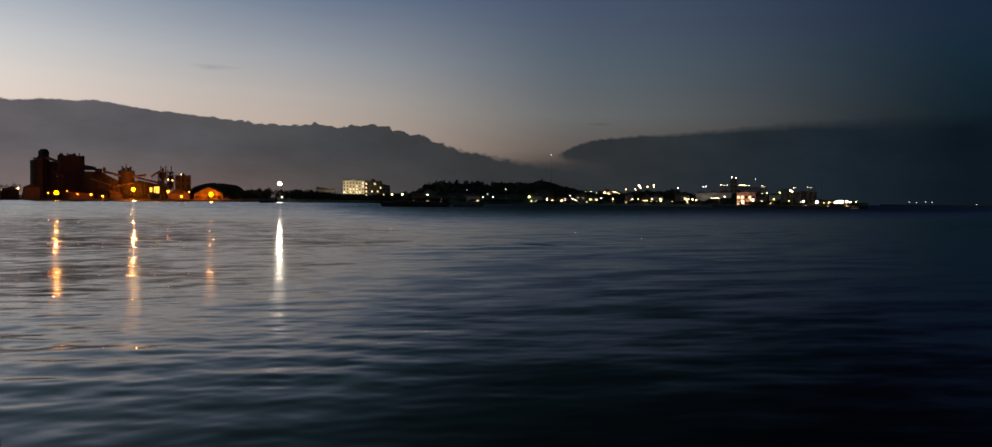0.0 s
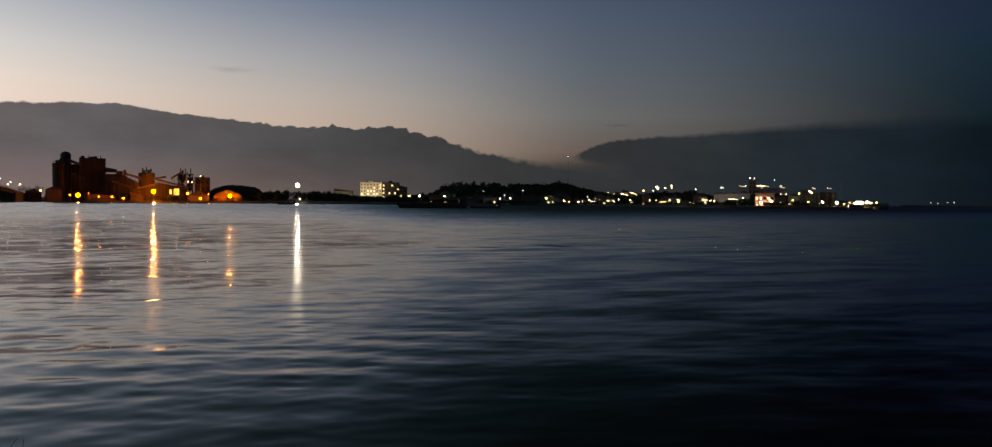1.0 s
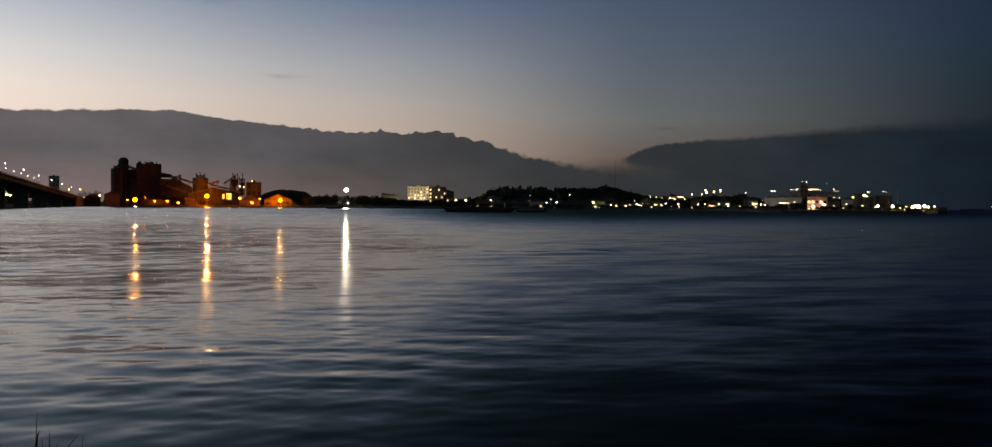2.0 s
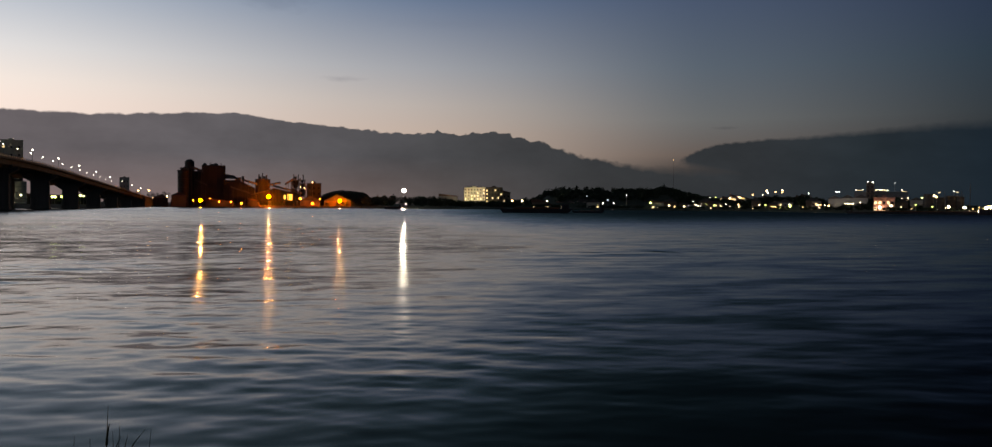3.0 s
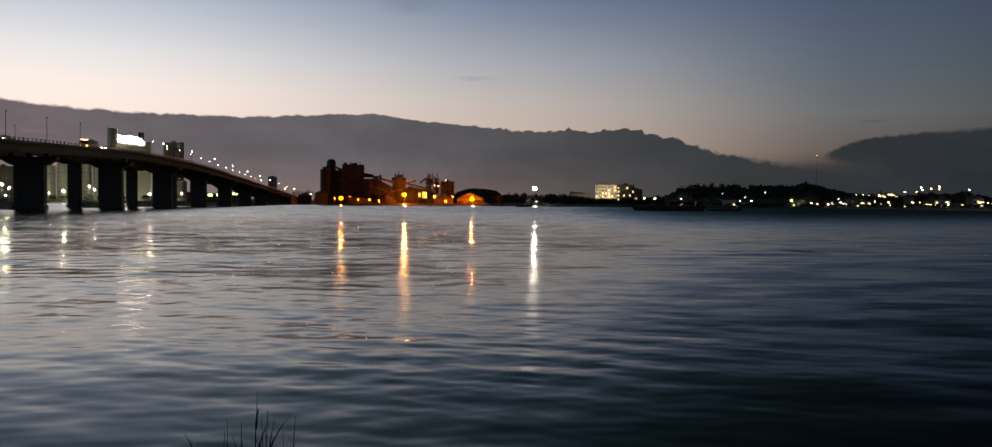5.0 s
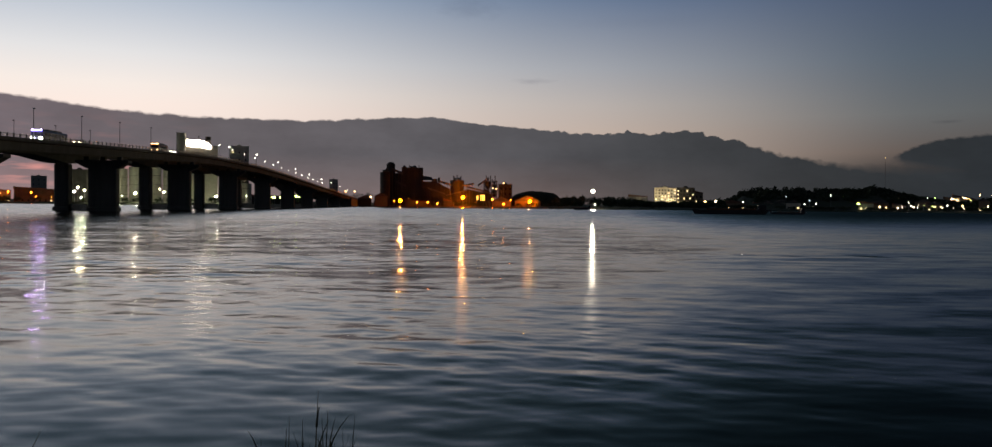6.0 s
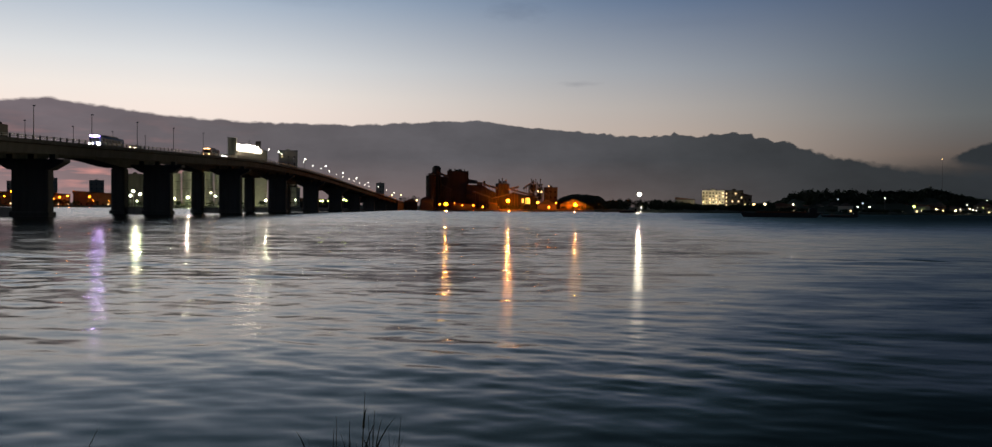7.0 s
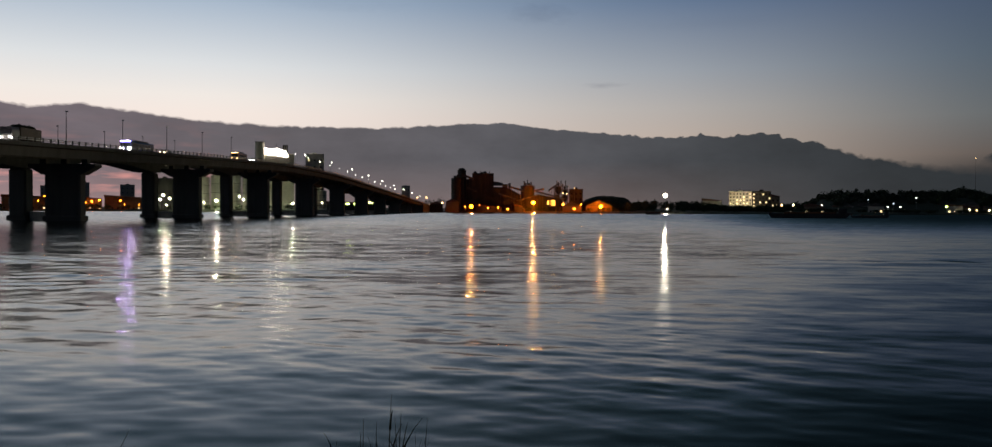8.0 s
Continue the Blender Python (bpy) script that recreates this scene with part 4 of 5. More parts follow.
    # low sheds and roofs along the quay
    for a0, a1, e, lab, mat_ in ((-31.2, -30.3, .42, "low dusty works shed", DUSTY), (-30.1, -29.2, .60, "low works shed by the silos", TAN), (-20.3, -18.5, .33, "store shed lit orange by the quay lamp", TAN),
                                 (-28.0, -26.2, .22, "long low quay shed", SHEET), (-25.3, -24.7, .30, "tin workshop by the quay", SHEET), (-21.9, -20.6, .34, "low tan store by the quay", TAN)):
        block(a0, a1, 742, e, mat_, lab, "shed", depth=9, roof="slope" if mat_ is SHEET else "gable", seed=3, name="shed", group="quay sheds")
    # dark stockpile mound
    bm = bmesh.new()
    bmesh.ops.create_uvsphere(bm, u_segments=40, v_segments=16, radius=1)
    for v in bm.verts:
        v.co.x *= 28 * (1 + .1 * noise.noise(v.co * 3))
        v.co.y *= 14
        v.co.z = max(-.1, v.co.z) ** .8 * 14.5 * (1 + .12 * noise.noise(v.co * Vector((2, 2, 0)).length * .05 + v.co * .2)) if v.co.z > 0 else -1
    ob = tagged(new("stockpile", mesh_of(bm, "stockpile", SOIL)), "dark rounded stockpile mound behind the store shed", "mound")
    ob.matrix_basis = facing(-18.85, 775, 1.5)
    # pipes, ducts and ladders that break up the fronts
    z = lambda e: up(e, D) - 1.2
    rng = random.Random(44)
    for i, (a0, e0, a1, e1, r) in enumerate(((-28.95, 2.35, -28.15, 2.05, 1.1), (-28.6, 1.5, -27.9, 1.2, .8), (-25.6, 1.55, -24.7, 1.3, .9), (-24.0, 1.25, -23.2, 1.42, .8), (-22.9, 1.3, -22.3, 1.7, .9), (-21.6, 1.25, -21.2, .9, .7), (-26.4, 1.1, -25.2, .7, .7))):
        th = empty("conveyor", facing((a0 + a1) / 2, D - 9 + i % 3, 1.2), "covered sloping conveyor between works buildings", "conveyor", "conveyors")
        w = wide(a1 - a0, D) / 2
        za, zb = z(e0), z(e1)
        part("gallery", prism(bmesh.new(), [(-w, za), (w, zb), (w, zb + 2 * r), (-w, za + 2 * r)], -1, 1), SHEET, th)
        for k in range(4):
            x = -w + 2 * w * (k + .5) / 4
            zt = za + (zb - za) * (k + .5) / 4
            part("trestle_leg", boxes((x - .18, x + .18, -.8, -.5, -1, zt), (x - .18, x + .18, .5, .8, -1, zt)), DARKSTEEL, th)
            part("rib", boxes((x - .12, x + .12, -1.1, -1.0, zt - .1, zt + 2 * r + .1)), DARKSTEEL, th)
    for a, e in ((-29.5, 2.2), (-28.1, 2.5), (-27.3, 2.5), (-24.6, 1.55), (-21.3, 1.45), (-20.8, 1.45)):
        th = empty("ladder", facing(a, D - 1.2, 1.2), "caged steel ladder on a works front", "ladder", "works ladders")
        part("cage", boxes((-.45, -.35, -.1, 0, 0, z(e)), (.35, .45, -.1, 0, 0, z(e))), DARKSTEEL, th)
        for k in range(12):
            part("rung", boxes((-.4, .4, -.08, -.02, z(e) * (k + .5) / 12, z(e) * (k + .5) / 12 + .1)), DARKSTEEL, th)
    for i in range(16):
        a = rng.uniform(-30.5, -18.3)
        r = rng.uniform(.8, 1.6)
        h = rng.uniform(2, 5)
        th = empty("tank", facing(a, 743 + rng.uniform(0, 6), 1.4), "small dusty steel tank on the works quay", "tank", "quay tanks")
        part("shell", lathe(bmesh.new(), [(r, -.5), (r, h), (r * .6, h + r * .4), (r * .1, h + r * .5)], 14), rng.choice((DUSTY, RUST, DARKSTEEL)), th)
        part("pipe", boxes((r * .9, r * .9 + .2, -.1, .1, 0, h + .8), (-.1, r * .9 + .2, -.1, .1, h + .7, h + .9)), DARKSTEEL, th)
    # the quay edge with fender piles
    bm = bmesh.new()
    rows = []
    for i in range(60):
        az = -31.5 + i * .23
        d = shore(az) + 1.5
        rows.append([bm.verts.new(P(az, d + a, zz)) for a, zz in ((-1.2, -1), (-1.2, 1.5), (2.5, 1.55), (2.5, -1))])
    for a, b in zip(rows, rows[1:]):
        for k in range(3):
            bm.faces.new((a[k], b[k], b[k + 1], a[k + 1]))
    bmesh.ops.recalc_face_normals(bm, faces=bm.faces)
    tagged(new("quay_wall", mesh_of(bm, "quay_wall", CONCRETE)), "low stained concrete quay edge of the works", "quay", kind="structure")
    for i in range(22):
        az = -31.2 + i * .6 + rng.uniform(-.1, .1)
        th = tagged(new("fender_pile", mesh_of(lathe(bmesh.new(), [(.3, -2), (.3, 2.4), (.2, 2.6)], 8), "fender_pile", RUST)), "rusty steel fender pile at the quay", "pile", "fender piles")
        th.matrix_basis = facing(az, shore(az) - .4, 0)


works()


def behind_bridge():
    silo(-43.02, -42.41, 850, 4.55, PALE, "slender tall concrete tower behind the bridge", gear=False, group="")
    th = block(-42.7, -40.46, 858, 3.75, PALE, "tall silo block with a white crown that glows as if floodlit", "silo block", depth=20, name="silo_block")
    h = up(3.75, 858) - 1.2
    w = wide(1.75, 858)
    # floodlight on the crown put in as glowing panels
    for a, b, lo, hi in ((-1.12, -.98, 1.2, 3.2), (-.98, -.62, -.8, 5.6), (-.62, -.28, -1.6, 5.0), (-.28, .05, -1.9, 5.4), (.05, .34, -2.2, 4.6), (.34, .58, -3.0, 3.0), (.58, .72, -3.4, .6)):
        part("glow_panel", boxes((wide(a, 858), wide(b, 858) - .25, -10.6, -10.35, h + lo, h + hi), bevel=.1), GLOWCROWN, th, "white crown panel that glows in place of floodlight")
    part("roof_house", boxes((wide(.35, 858), wide(.7, 858), -9, -4, h, h + 9)), DUSTY, th)
    block(-39.71, -38.48, 900, 3.8, PALE, "tall grey tower block with few lit windows", "tower block", depth=18, floors=8, cols=3, lit=.12, seed=7, name="tower_block")
    for a0, a1, e, d in ((-33.17, -32.59, 1.68, 1500), (-55.75, -55.15, 1.4, 1500), (-53.5, -53.05, 1.63, 1500), (-51.3, -50.45, 1.54, 1500), (-54.2, -53.9, 1.1, 1500)):
        block(a0, a1, d, e, PALE, "far grey tower block in the dusk", "tower block", base=6, depth=16, floors=5, cols=3, lit=.0, seed=int(-a0 * 10), name="tower_block", group="far tower blocks")
    for i, (a, b, e) in enumerate(((-46.9, -45.9, 2.1), (-45.85, -44.9, 2.25), (-44.85, -43.9, 2.3), (-43.85, -42.9, 2.2), (-42.6, -41.7, 2.0), (-41.6, -40.7, 2.1), (-39.2, -38.3, 1.3))):
        silo(a, b, 868, e, PALE, "pale floodlit concrete silo behind the bridge", group="silos behind the bridge", gear=i % 2 == 0)
    block(-49.2, -48.1, 862, 2.0, DUSTY, "dim tall store behind floodlights", depth=16, name="warehouse")
    block(-53.7, -52.35, 896, .62, TAN, "low tan store lit by orange lamps", "warehouse", depth=20, roof="slope", floors=1, cols=5, lit=.3, seed=9, name="warehouse")
    block(-52.2, -49.75, 900, .72, ROOFRED, "long low warehouse under a ridged roof", "warehouse", depth=20, roof="slope", floors=1, cols=8, lit=.3, seed=19, name="warehouse")
    block(-57.8, -54.8, 905, .7, TAN, "low warehouse lit by orange lamps", "warehouse", depth=20, roof="slope", floors=1, cols=10, lit=.2, seed=10, name="warehouse")
    block(-38.3, -34.6, 800, .42, DUSTY, "low shed under the bridge ramp", "shed", depth=10, roof="slope", name="shed")


behind_bridge()


def town():
    hotel = block(-10.64, -9.16, 880, 1.34, PALE, "pale four-storey building with a floodlit front", depth=12, base=2.0, name="apartment_building")
    h = up(1.34, 880) - 2
    w = wide(1.48, 880)
    rng = random.Random(5)
    for f in range(4):
        z = h - 4.2 - f * 3.25
        part("balcony", boxes((-w / 2 + .4, w / 2 - .4, -7.1, -6.02, z - .35, z), bevel=.05), PALE, hotel)
        for c in range(7):
            xx = -w / 2 + w * (c + .5) / 7
            on = rng.random() < .4
            part("window", boxes((xx - .6, xx + .6, -6.1, -6.02, z + .6, z + 2.0)), LITWIN if on else PANE, hotel, "lit window" if on else "")
    for a in (-10.3, -9.5):
        spot = bpy.data.lights.new("front_floodlight", "SPOT")
        spot.energy, spot.color, spot.spot_size, spot.spot_blend, spot.shadow_soft_size = 14000, (1.0, .80, .46), radians(95), .6, .4
        ob = new("front_floodlight", spot)
        ob.matrix_basis = look(P(a, 858, 5), P(a, 880, 15))
        tagged(ob, "floodlight that lights the pale building's front", "floodlight")
    block(-9.14, -7.95, 884, 1.34, DUSTY, "dark unfinished block with some lit rooms", depth=12, base=2.0, floors=5, cols=6, lit=.32, seed=12, name="apartment_building")
    block(-7.95, -7.4, 878, 1.0, TAN, "tan house front lit by a lamp", "house", base=2.0, depth=9, roof="slope", floors=3, cols=2, lit=.2, seed=2, name="house")
    block(-12.4, -11.1, 900, .72, GREYWALL, "low grey sheds with pale roofs", "shed", depth=10, roof="slope", name="shed")
    rng = random.Random(21)
    # houses stepping up the hill among the trees
    for i in range(26):
        az = rng.uniform(-6.5, 13.5)
        d = shore(az) + rng.uniform(22, 60)
        e = rng.uniform(.12, .45) + (0.3 if az > 6 else 0) * rng.random()
        wdt = rng.uniform(.5, 1.0)
        block(az - wdt / 2, az + wdt / 2, d, e, rng.choice((PALE, TAN, GREYWALL, PALE)), "small house by the shore with a few lit windows", "house", depth=8, roof=rng.choice(("gable", "slope")),
              floors=rng.choice((1, 2)), cols=3, lit=.3, seed=i, name="house", group="shore houses")
    for i in range(12):
        az = rng.uniform(6.8, 13.6)
        block(az - .3, az + .3, 905 + rng.uniform(0, 40), rng.uniform(.5, .85), rng.choice((PALE, TAN)), "house on the hill with lit windows", "house", depth=8, base=5, roof="slope", floors=2, cols=3, lit=.4, seed=60 + i, name="house", group="hill houses")
    # harbour sheds with gables
    for a0, a1, e in ((13.75, 14.5, .70), (14.5, 15.3, .74), (15.3, 16.1, .76)):
        block(a0, a1, 660, e, PALE, "pale gabled harbour shed in the dark", "warehouse", depth=26, roof="gable", name="warehouse", group="harbour sheds")
    for a in (14.1, 14.9, 15.7):
        spot = bpy.data.lights.new("shed_floodlight", "SPOT")
        spot.energy, spot.color, spot.spot_size, spot.spot_blend, spot.shadow_soft_size = 700, (1.0, .88, .76), radians(90), .7, .3
        ob = new("shed_floodlight", spot)
        ob.matrix_basis = look(P(a, 642, 3.5), P(a, 660, 9))
        tagged(ob, "yard floodlight before the gabled sheds", "floodlight")
    block(16.42, 17.64, 562, .76, PINK, "pink rendered harbour office lit by quay lamps", depth=14, floors=2, cols=5, lit=.25, seed=31, name="harbour_office")
    block(16.0, 16.45, 720, 1.66, TAN, "square tower with lamps on its top", "tower", depth=8, floors=6, cols=2, lit=.1, seed=33, name="tower")
    block(15.3, 18.4, 735, 1.12, GREYWALL, "long dim shed with roof lamps", "warehouse", depth=20, roof="parapet", floors=2, cols=14, lit=.12, seed=35, name="warehouse")
    for a0, a1, e, m in ((18.5, 19.2, .62, PALE), (19.25, 19.85, .80, PALE), (20.3, 20.75, .6, GREYWALL), (20.9, 21.25, .82, PALE), (17.7, 18.4, .5, TAN)):
        block(a0, a1, 585, e, m, "dim harbour store by the quay", "warehouse", depth=12, roof="gable", floors=1, cols=3, lit=.2, seed=int(a0 * 9), name="warehouse", group="harbour stores")
    for a, e in ((21.75, 1.55), (21.3, 1.2), (20.4, 1.1)):
        th = empty("mast", facing(a, 560, 1.2), "thin dark steel mast on the quay", "mast")
        part("pole", lathe(bmesh.new(), [(.25, 0), (.2, 2), (.12, up(e, 560) - 1.2)], 8), DARKSTEEL, th)
        part("spreader", boxes((-1.2, 1.2, -.06, .06, up(e, 560) * .72, up(e, 560) * .72 + .12)), DARKSTEEL, th)
    # long strip lights on roofs and walls
    for a0, a1, e, d, m in ((15.45, 15.8, 1.20, 736, LITWIN), (16.5, 17.1, 1.23, 736, WARM), (18.0, 18.3, 1.12, 736, LITWIN), (20.02, 20.18, 1.06, 584, LITWIN), (21.0, 21.15, 1.07, 584, LITWIN),
                            (14.7, 15.3, .34, 655, WARM), (13.0, 13.35, .26, 596, AMBER), (10.2, 10.75, .12, 705, AMBER), (7.5, 7.9, .62, 900, AMBER), (8.2, 8.5, .68, 900, AMBER)):
        th = empty("strip_light", facing((a0 + a1) / 2, d - .6, up(e, d)), "long strip lamp along an eave", "strip light", "strip lights")
        w = wide(a1 - a0, d)
        part("housing", boxes((-w / 2, w / 2, -.1, .35, .1, .45), bevel=.03), POLE, th)
        part("tube", boxes((-w / 2 + .1, w / 2 - .1, -.22, -.02, -.05, .22), bevel=.05), m, th, "glowing tube")
        part("bracket", boxes((-.15, .15, .3, 1.2, -.6, .2)), POLE, th)
    for az, d, h, r in ((19.55, 560, 11, 3.2), (20.15, 560, 9, 2.6), (20.75, 566, 10, 3.0), (21.2, 566, 9.5, 2.4)):
        silo(az - math.degrees(r / d), az + math.degrees(r / d), d, math.degrees(math.atan((h + 1.2 - EYE) / d)), DUSTY, "dim storage tank on the quay", gear=False, group="quay storage tanks")
    # slim radio mast on the hill with a light on top
    th = empty("radio_mast", facing(3.85, 1000, 4), "very thin radio mast with a small lamp on top", "mast")
    hh = up(3.26, 1000) - 4
    part("lattice", lathe(bmesh.new(), [(.22, 0), (.15, hh * .5), (.06, hh)], 6), DARKSTEEL, th)
    o = part("bulb", bulb(.32, AMBER), None, th)
    o.location = (0, 0, hh)


town()


def vessels():
    def barge(az0, az1, d, h, label):
        w = wide(az1 - az0, d)
        th = empty("barge", facing((az0 + az1) / 2, d, 0), label, "barge", "moored barges")
        bm = prism(bmesh.new(), [(-w / 2 + 2, -.8), (w / 2 - 3, -.8), (w / 2, h), (w / 2 - 2.5, h * .86), (-w / 2 + 5, h * .8), (-w / 2, h)], -4, 4)
        part("hull", bm, HULL, th)
        part("coaming", boxes((-w * .3, w * .32, -2.6, 2.6, h * .75, h * 1.1), bevel=.08), RUST, th)
        part("wheelhouse", boxes((w * .34, w * .44, -2, 2, h * .8, h + 1.6), bevel=.1), HULL, th)
        for x in (-w * .46, -w * .2, w * .1, w * .3):
            part("bollard", lathe(bmesh.new(), [(.22, h * .8), (.22, h + .35), (.32, h + .4), (.32, h + .55)], 8), RUST, th).location = (x, -3, 0)

    barge(-8.15, -3.0, 335, 2.1, "long dark barge lying low on the river")
    barge(-3.1, -.75, 365, .95, "low dark pontoon on the river")
    barge(14.8, 23.6, 500, 1.6, "dark moored barge along the quay")
    barge(-16.25, -14.95, 560, 1.5, "small dark boat near the far bank")
    for az, d, l in ((-17.15, 640, 7), (-13.2, 620, 6), (-21.0, 690, 9), (-25.2, 690, 8), (-27.2, 700, 12)):
        th = empty("rowing_boat", facing(az, d, 0), "small dark boat near the far bank", "boat", "small boats")
        part("hull", prism(bmesh.new(), [(-l / 2 + .7, -.2), (l / 2 - .7, -.2), (l / 2, .95), (l / 2 - 1.2, .6), (-l / 2 + 1.2, .6), (-l / 2, .9)], -.9, .9), HULL, th)


vessels()


# ---------------------------------------------------------------- trees
def crown_cloud(bm_v, bm_f, centre, rx, rz, rng, count, leaf):
    for i in range(count):
        while True:
            v = Vector((rng.uniform(-1, 1), rng.uniform(-1, 1), rng.uniform(-1, 1)))
            if .3 < v.length < 1:
                break
        bumpy = .72 + .5 * noise.noise(v * 1.9 + centre * .13)
        c = centre + Vector((v.x * rx * bumpy, v.y * rx * bumpy, v.z * rz * bumpy))
        a = Vector((rng.gauss(0, 1), rng.gauss(0, 1), rng.gauss(0, 1))).normalized()
        b = a.cross(Vector((rng.gauss(0, 1), rng.gauss(0, 1), rng.gauss(0, 1)))).normalized()
        s = leaf * rng.uniform(.6, 1.3)
        n = len(bm_v)
        bm_v.extend((c - a * s, c + b * s * .7, c + a * s, c - b * s * .7))
        bm_f.append((n, n + 1, n + 2, n + 3))


def woods(name, label, spots, seed, leaf=.75, count=150):
    """A far wood: many crowns in one mesh."""
    rng = random.Random(seed)
    vs, fs = [], []
    for p, h, r in spots:
        crown_cloud(vs, fs, Vector((p.x, p.y, p.z + h * .55)), r, h * .5, rng, count, leaf)
        for j in range(2):
            q = Vector((p.x + rng.uniform(-r, r) * .7, p.y, p.z + h * rng.uniform(.6, .85)))
            crown_cloud(vs, fs, q, r * .5, h * .2, rng, count // 4, leaf * .8)
    me = bpy.data.meshes.new(name)
    me.from_pydata([tuple(v) for v in vs], [], fs)
    me.materials.append(LEAF)
    tagged(new(name, me), label, "trees", kind="stuff")


def wood_spots(a0, a1, top, near, far, n, seed, rmin=4, rmax=8):
    """top(az): height of the wood's outline in degrees."""
    rng = random.Random(seed)
    out = []
    for i in range(n):
        az = rng.uniform(a0, a1)
        k = rng.random() ** .55
        d = shore(az) + near + (far - near) * k
        e = top(az) * (.5 + .62 * k ** .7) * rng.uniform(.9, 1.05)
        h = up(e, d) - 1.5
        ground = 1.2 + max(0, h - 15) * .8
        r = rng.uniform(rmin, rmax)
        out.append((P(az, d, ground), max(3.0, up(e, d) - ground), r))
    return out


def outline(points):
    def f(az):
        for (a, e), (b, g) in zip(points, points[1:]):
            if a <= az <= b:
                return e + (g - e) * (az - a) / (b - a)
        return points[-1][1]
    return f


HILL = outline([(a, e * 1.12) for a, e in [(-7.6, .35), (-6.8, .45), (-5.3, .66), (-4.85, 1.02), (-3.75, 1.2), (-2.4, 1.27), (-1.1, 1.2), (.7, 1.14), (2.4, 1.1), (3.1, 1.29), (4.2, 1.06), (4.9, .9), (6, .7), (7.3, .5), (9, .55), (10, .7), (12, .75), (13.7, .6)]])


def hill():
    bm = bmesh.new()
    rows = []
    for i in range(130):
        az = -8 + i * .175
        d0 = shore(az)
        t = max(3, (up(HILL(max(az, -7.5)), d0 + 105) - 4) * (.92 + .1 * noise.noise(Vector((az * 1.3, 2, 0)))))
        if i < 6 or i > 122:
            t = 3.2
        rows.append([bm.verts.new(P(az, d0 + a, z)) for a, z in ((24, 1.0), (50, 1 + t * .35), (85, 1 + t * .85), (105, t), (150, t * .9), (230, 1))])
    for a, b in zip(rows, rows[1:]):
        for k in range(5):
            bm.faces.new((a[k], b[k], b[k + 1], a[k + 1]))
    bmesh.ops.recalc_face_normals(bm, faces=bm.faces)
    tagged(new("hill_ground", mesh_of(bm, "hill_ground", SOIL, True)), "dark wooded rise behind the shore", "ground", kind="structure")


hill()
woods("hill_wood", "dark wooded ridge above the shore", wood_spots(-7.4, 13.6, HILL, 50, 118, 420, 3, 4, 7), 5, leaf=1.0, count=130)
woods("hill_top_wood", "dark crowns of the trees along the ridge", [(P(az, shore(az) + 112, up(HILL(az), shore(az) + 112) * .55), up(HILL(az) * 1.03, shore(az) + 112) * .47, 5.0) for az in [.2 + .085 * i + .03 * math.sin(i * 7.3) for i in range(84)]], 25, leaf=.9, count=150)
BANK = outline([(-18, .9), (-17.2, .55), (-16, .72), (-12, .62), (-11, .42), (-8, .4), (-7, .2), (8, .12), (14, .2)])
woods("bank_wood", "dark bushes and trees along the far bank", wood_spots(-17.6, -7.2, BANK, 14, 60, 150, 6, 3, 6), 8, leaf=.6)
QUAY = outline([(13.5, .5), (16, .42), (16.4, .9), (18, .9), (18.6, .4), (19.6, .55), (21, .35), (24, .06)])
woods("quay_wood", "dark trees between the harbour sheds", wood_spots(13.6, 23.4, QUAY, 45, 120, 90, 9, 3, 6), 11, leaf=.6)
WEST = outline([(-62, .35), (-50, .3), (-40, .4), (-33.5, .8), (-31, .85), (-30.2, .8), (-29.6, .5), (-29, .3), (-18, .25)])
woods("west_wood", "dark scrub along the bank by the works and the bridge", wood_spots(-60, -18, WEST, 4, 16, 200, 10, 2, 5), 12, leaf=.5, count=60)
LOW = outline([(-8, .2), (5, .12), (12, .2), (24, .05)])
woods("shore_scrub", "dark scrub along the water's edge", wood_spots(-8, 23.8, LOW, 4, 14, 170, 14, 2, 4.5), 13, leaf=.5, count=60)


# ---------------------------------------------------------------- the near bank and its reeds
def near_bank():
    """The bank on which the camera stands, along the near side of the river."""
    out, side = P(-20, 1), P(70, 1)
    us = sorted({round(x, 2) for x in [-220 + 20 * i for i in range(23)] + [-12 + .5 * i for i in range(49)]})
    vs = [-160, -60, -25, -10, -5, -2.5, -1, 0, .7, 1.3, 1.8, 2.2, 2.6, 3.0]
    bm = bmesh.new()
    rows = []
    for u in us:
        tongue = 2.6 * math.exp(-((u + 1.3) / 1.0) ** 2) + 1.6 * math.exp(-((u + 2.6) / .8) ** 2) + .5 * noise.noise(Vector((u * .4, 3, 0)))
        row = []
        for v in vs:
            k = max(0.0, v) / 3.0
            z = 1.05 * (1 - k ** 1.4) - .18 * k + (.05 * noise.noise(Vector((u * 1.1, v * 1.3, 0))) if v > -8 else .3 * noise.noise(Vector((u * .05, v * .05, 1))))
            row.append(bm.verts.new(side * u + out * (v + tongue * k) + Vector((0, 0, z))))
        rows.append(row)
    for a, b in zip(rows, rows[1:]):
        for i in range(len(vs) - 1):
            bm.faces.new((a[i], b[i], b[i + 1], a[i + 1]))
    bmesh.ops.recalc_face_normals(bm, faces=bm.faces)
    me = mesh_of(bm, "near_ground", MUD, True)
    if sum(p.normal.z for p in me.polygons) < 0:
        me.flip_normals()
    tagged(new("near_ground", me), "dark muddy river bank underfoot", "ground", kind="structure")


near_bank()


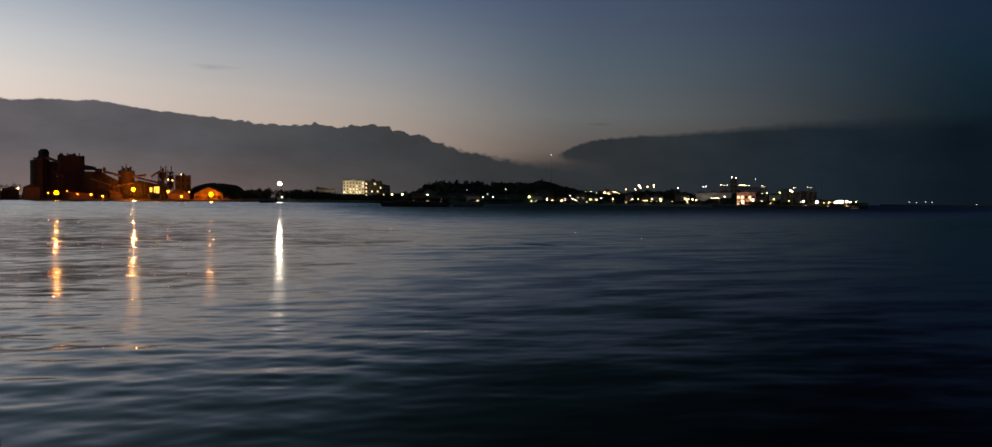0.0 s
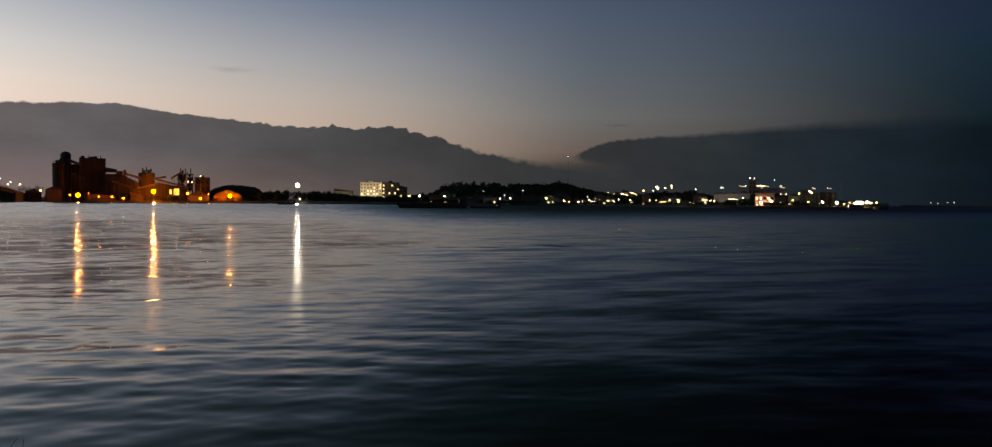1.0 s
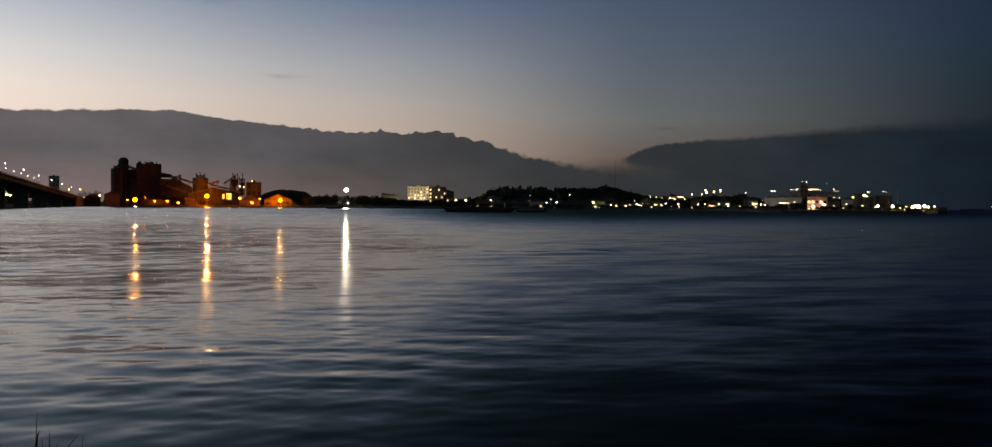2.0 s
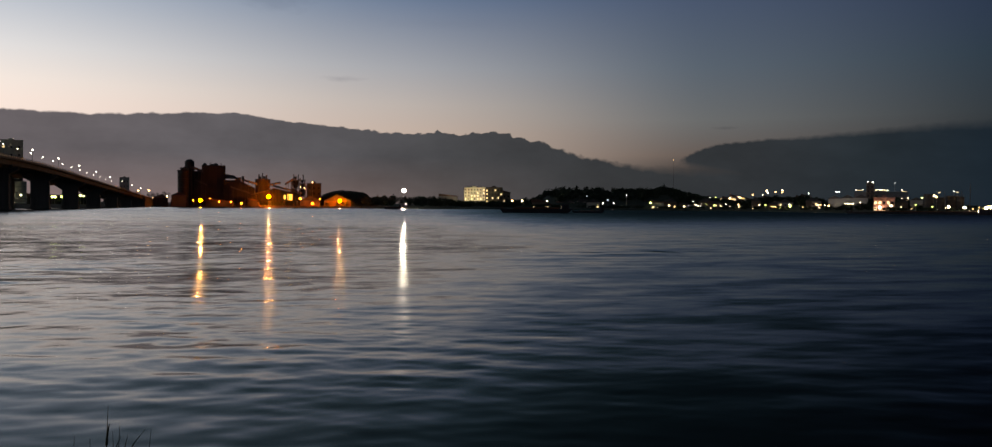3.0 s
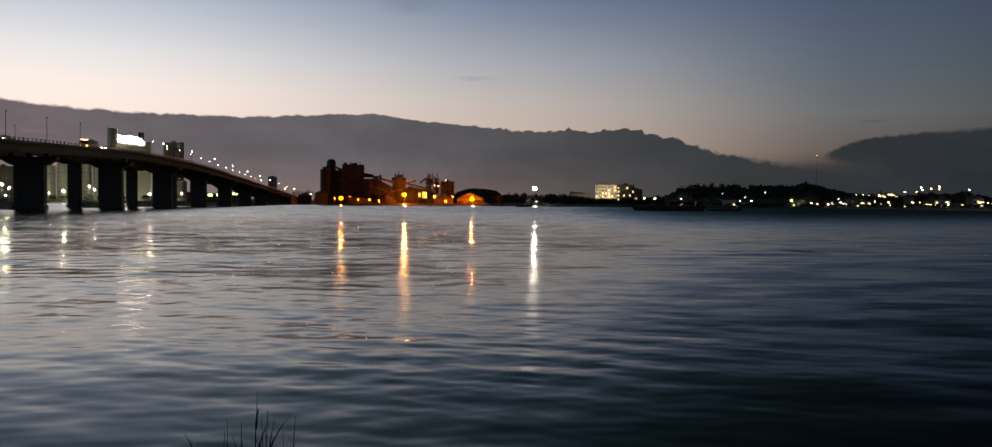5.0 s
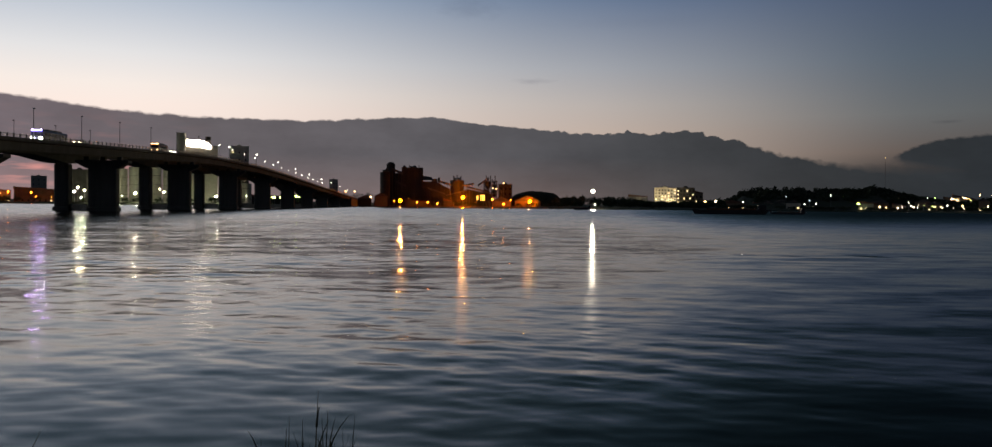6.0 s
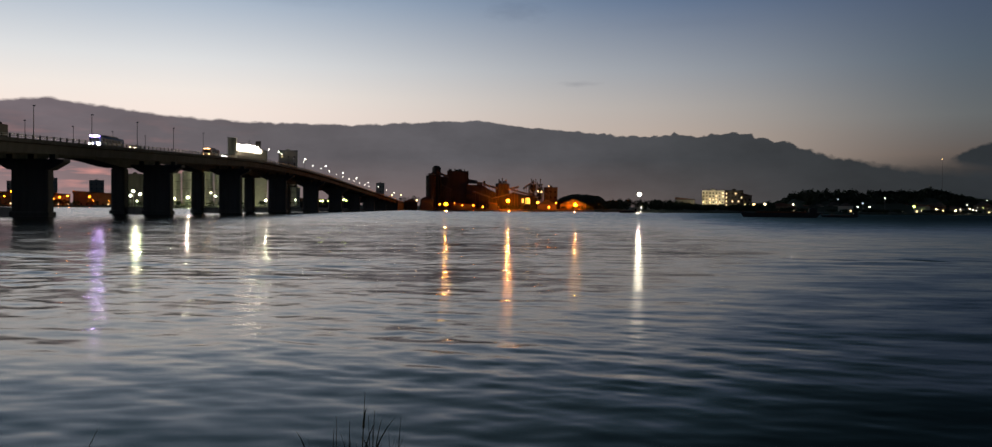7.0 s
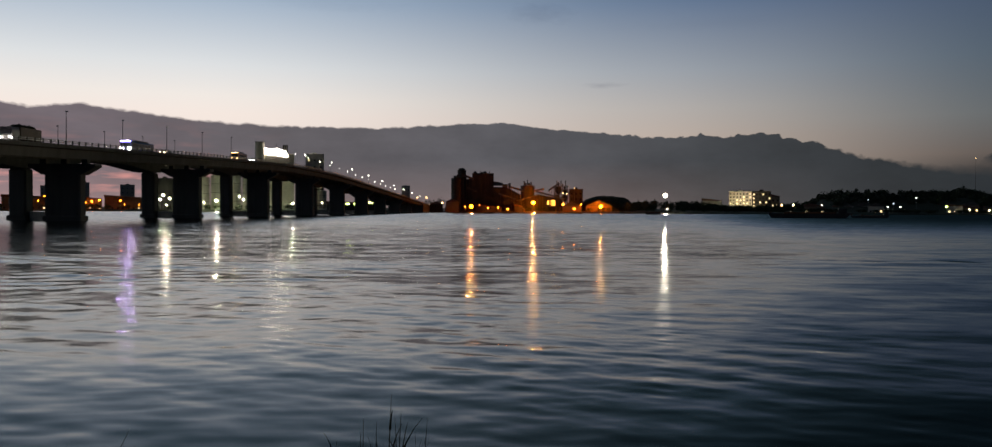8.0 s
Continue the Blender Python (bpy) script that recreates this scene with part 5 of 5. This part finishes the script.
def stem(bm, base, height, lean, az, rng, width=.006, leaves=3):
    """A reed stem: a thin tapered, bowed blade with a few side leaves."""
    def blade(p0, h, tilt, turn, w, n=6):
        side = Vector((math.cos(turn), math.sin(turn), 0))
        across = Vector((-math.sin(turn), math.cos(turn), 0)) * w
        prev = None
        p = p0.copy()
        for i in range(n + 1):
            t = i / n
            k = (1 - t) ** .7 + .12
            ring = [bm.verts.new(p + across * k), bm.verts.new(p - across * k * .5 + side * w * k * .8), bm.verts.new(p - across * k * .5 - side * w * k * .8)]
            if prev:
                for j in range(3):
                    bm.faces.new((prev[j], prev[(j + 1) % 3], ring[(j + 1) % 3], ring[j]))
            prev = ring
            ang = tilt * (.35 + 1.1 * t)
            p = p + (Vector((0, 0, 1)) * math.cos(ang) + side * math.sin(ang)) * (h / n)
    blade(base, height, lean, az, width, 7)
    for i in range(leaves):
        z = height * rng.uniform(.25, .85)
        q = base + Vector((math.cos(az), math.sin(az), 0)) * math.sin(lean * .7) * z + Vector((0, 0, z * math.cos(lean * .7)))
        blade(q, height * rng.uniform(.12, .28), rng.uniform(.3, .9), rng.uniform(0, 6.28), width * .8, 4)


def reeds():
    rng = random.Random(17)
    d = 5.2
    floor = -.1
    # taller stems standing out of the clump: bearing, height of the tip in degrees below the eye line
    for az, el in [(-34.45, 12.9), (-36.0, 14.2), (-35.3, 14.6), (-33.2, 14.3), (-32.6, 14.9), (-31.7, 15.2), (-36.6, 15.0), (-37.6, 15.6), (-33.7, 14.0), (-32.2, 14.5)]:
        dd = d + rng.uniform(-.3, .3)
        tip = EYE - dd * math.tan(radians(el))
        bm = bmesh.new()
        stem(bm, P(az + rng.uniform(-.3, .3), dd, floor), tip - floor, rng.uniform(-.10, .10), rng.uniform(0, 6.28), rng, rng.uniform(.008, .012), 4)
        tagged(new("reed", mesh_of(bm, "reed", GRASS)), "thin dark reed stem standing at the water's edge", "reed", "reeds")
    for name, a0, a1, e0, e1, n in (("grass_clump", -38.5, -30.8, 15.2, 17.2, 90), ("grass_clump", -58, -48.5, 14.6, 16.6, 520)):
        bm = bmesh.new()
        for i in range(n):
            az = rng.uniform(a0, a1)
            k = 1 - abs((az - a0) / (a1 - a0) * 2 - 1)
            dd = 4.6 + rng.uniform(-.5, .5)
            tip = EYE - dd * math.tan(radians(e1 - (e1 - e0) * k * rng.random() ** .5))
            stem(bm, P(az, dd, floor), tip - floor, rng.uniform(.02, .22), rng.uniform(-.6, .9), rng, .006, 1)
        tagged(new(name, mesh_of(bm, name, GRASS)), "clump of fine dark grass at the water's edge", "grass", kind="stuff")


reeds()
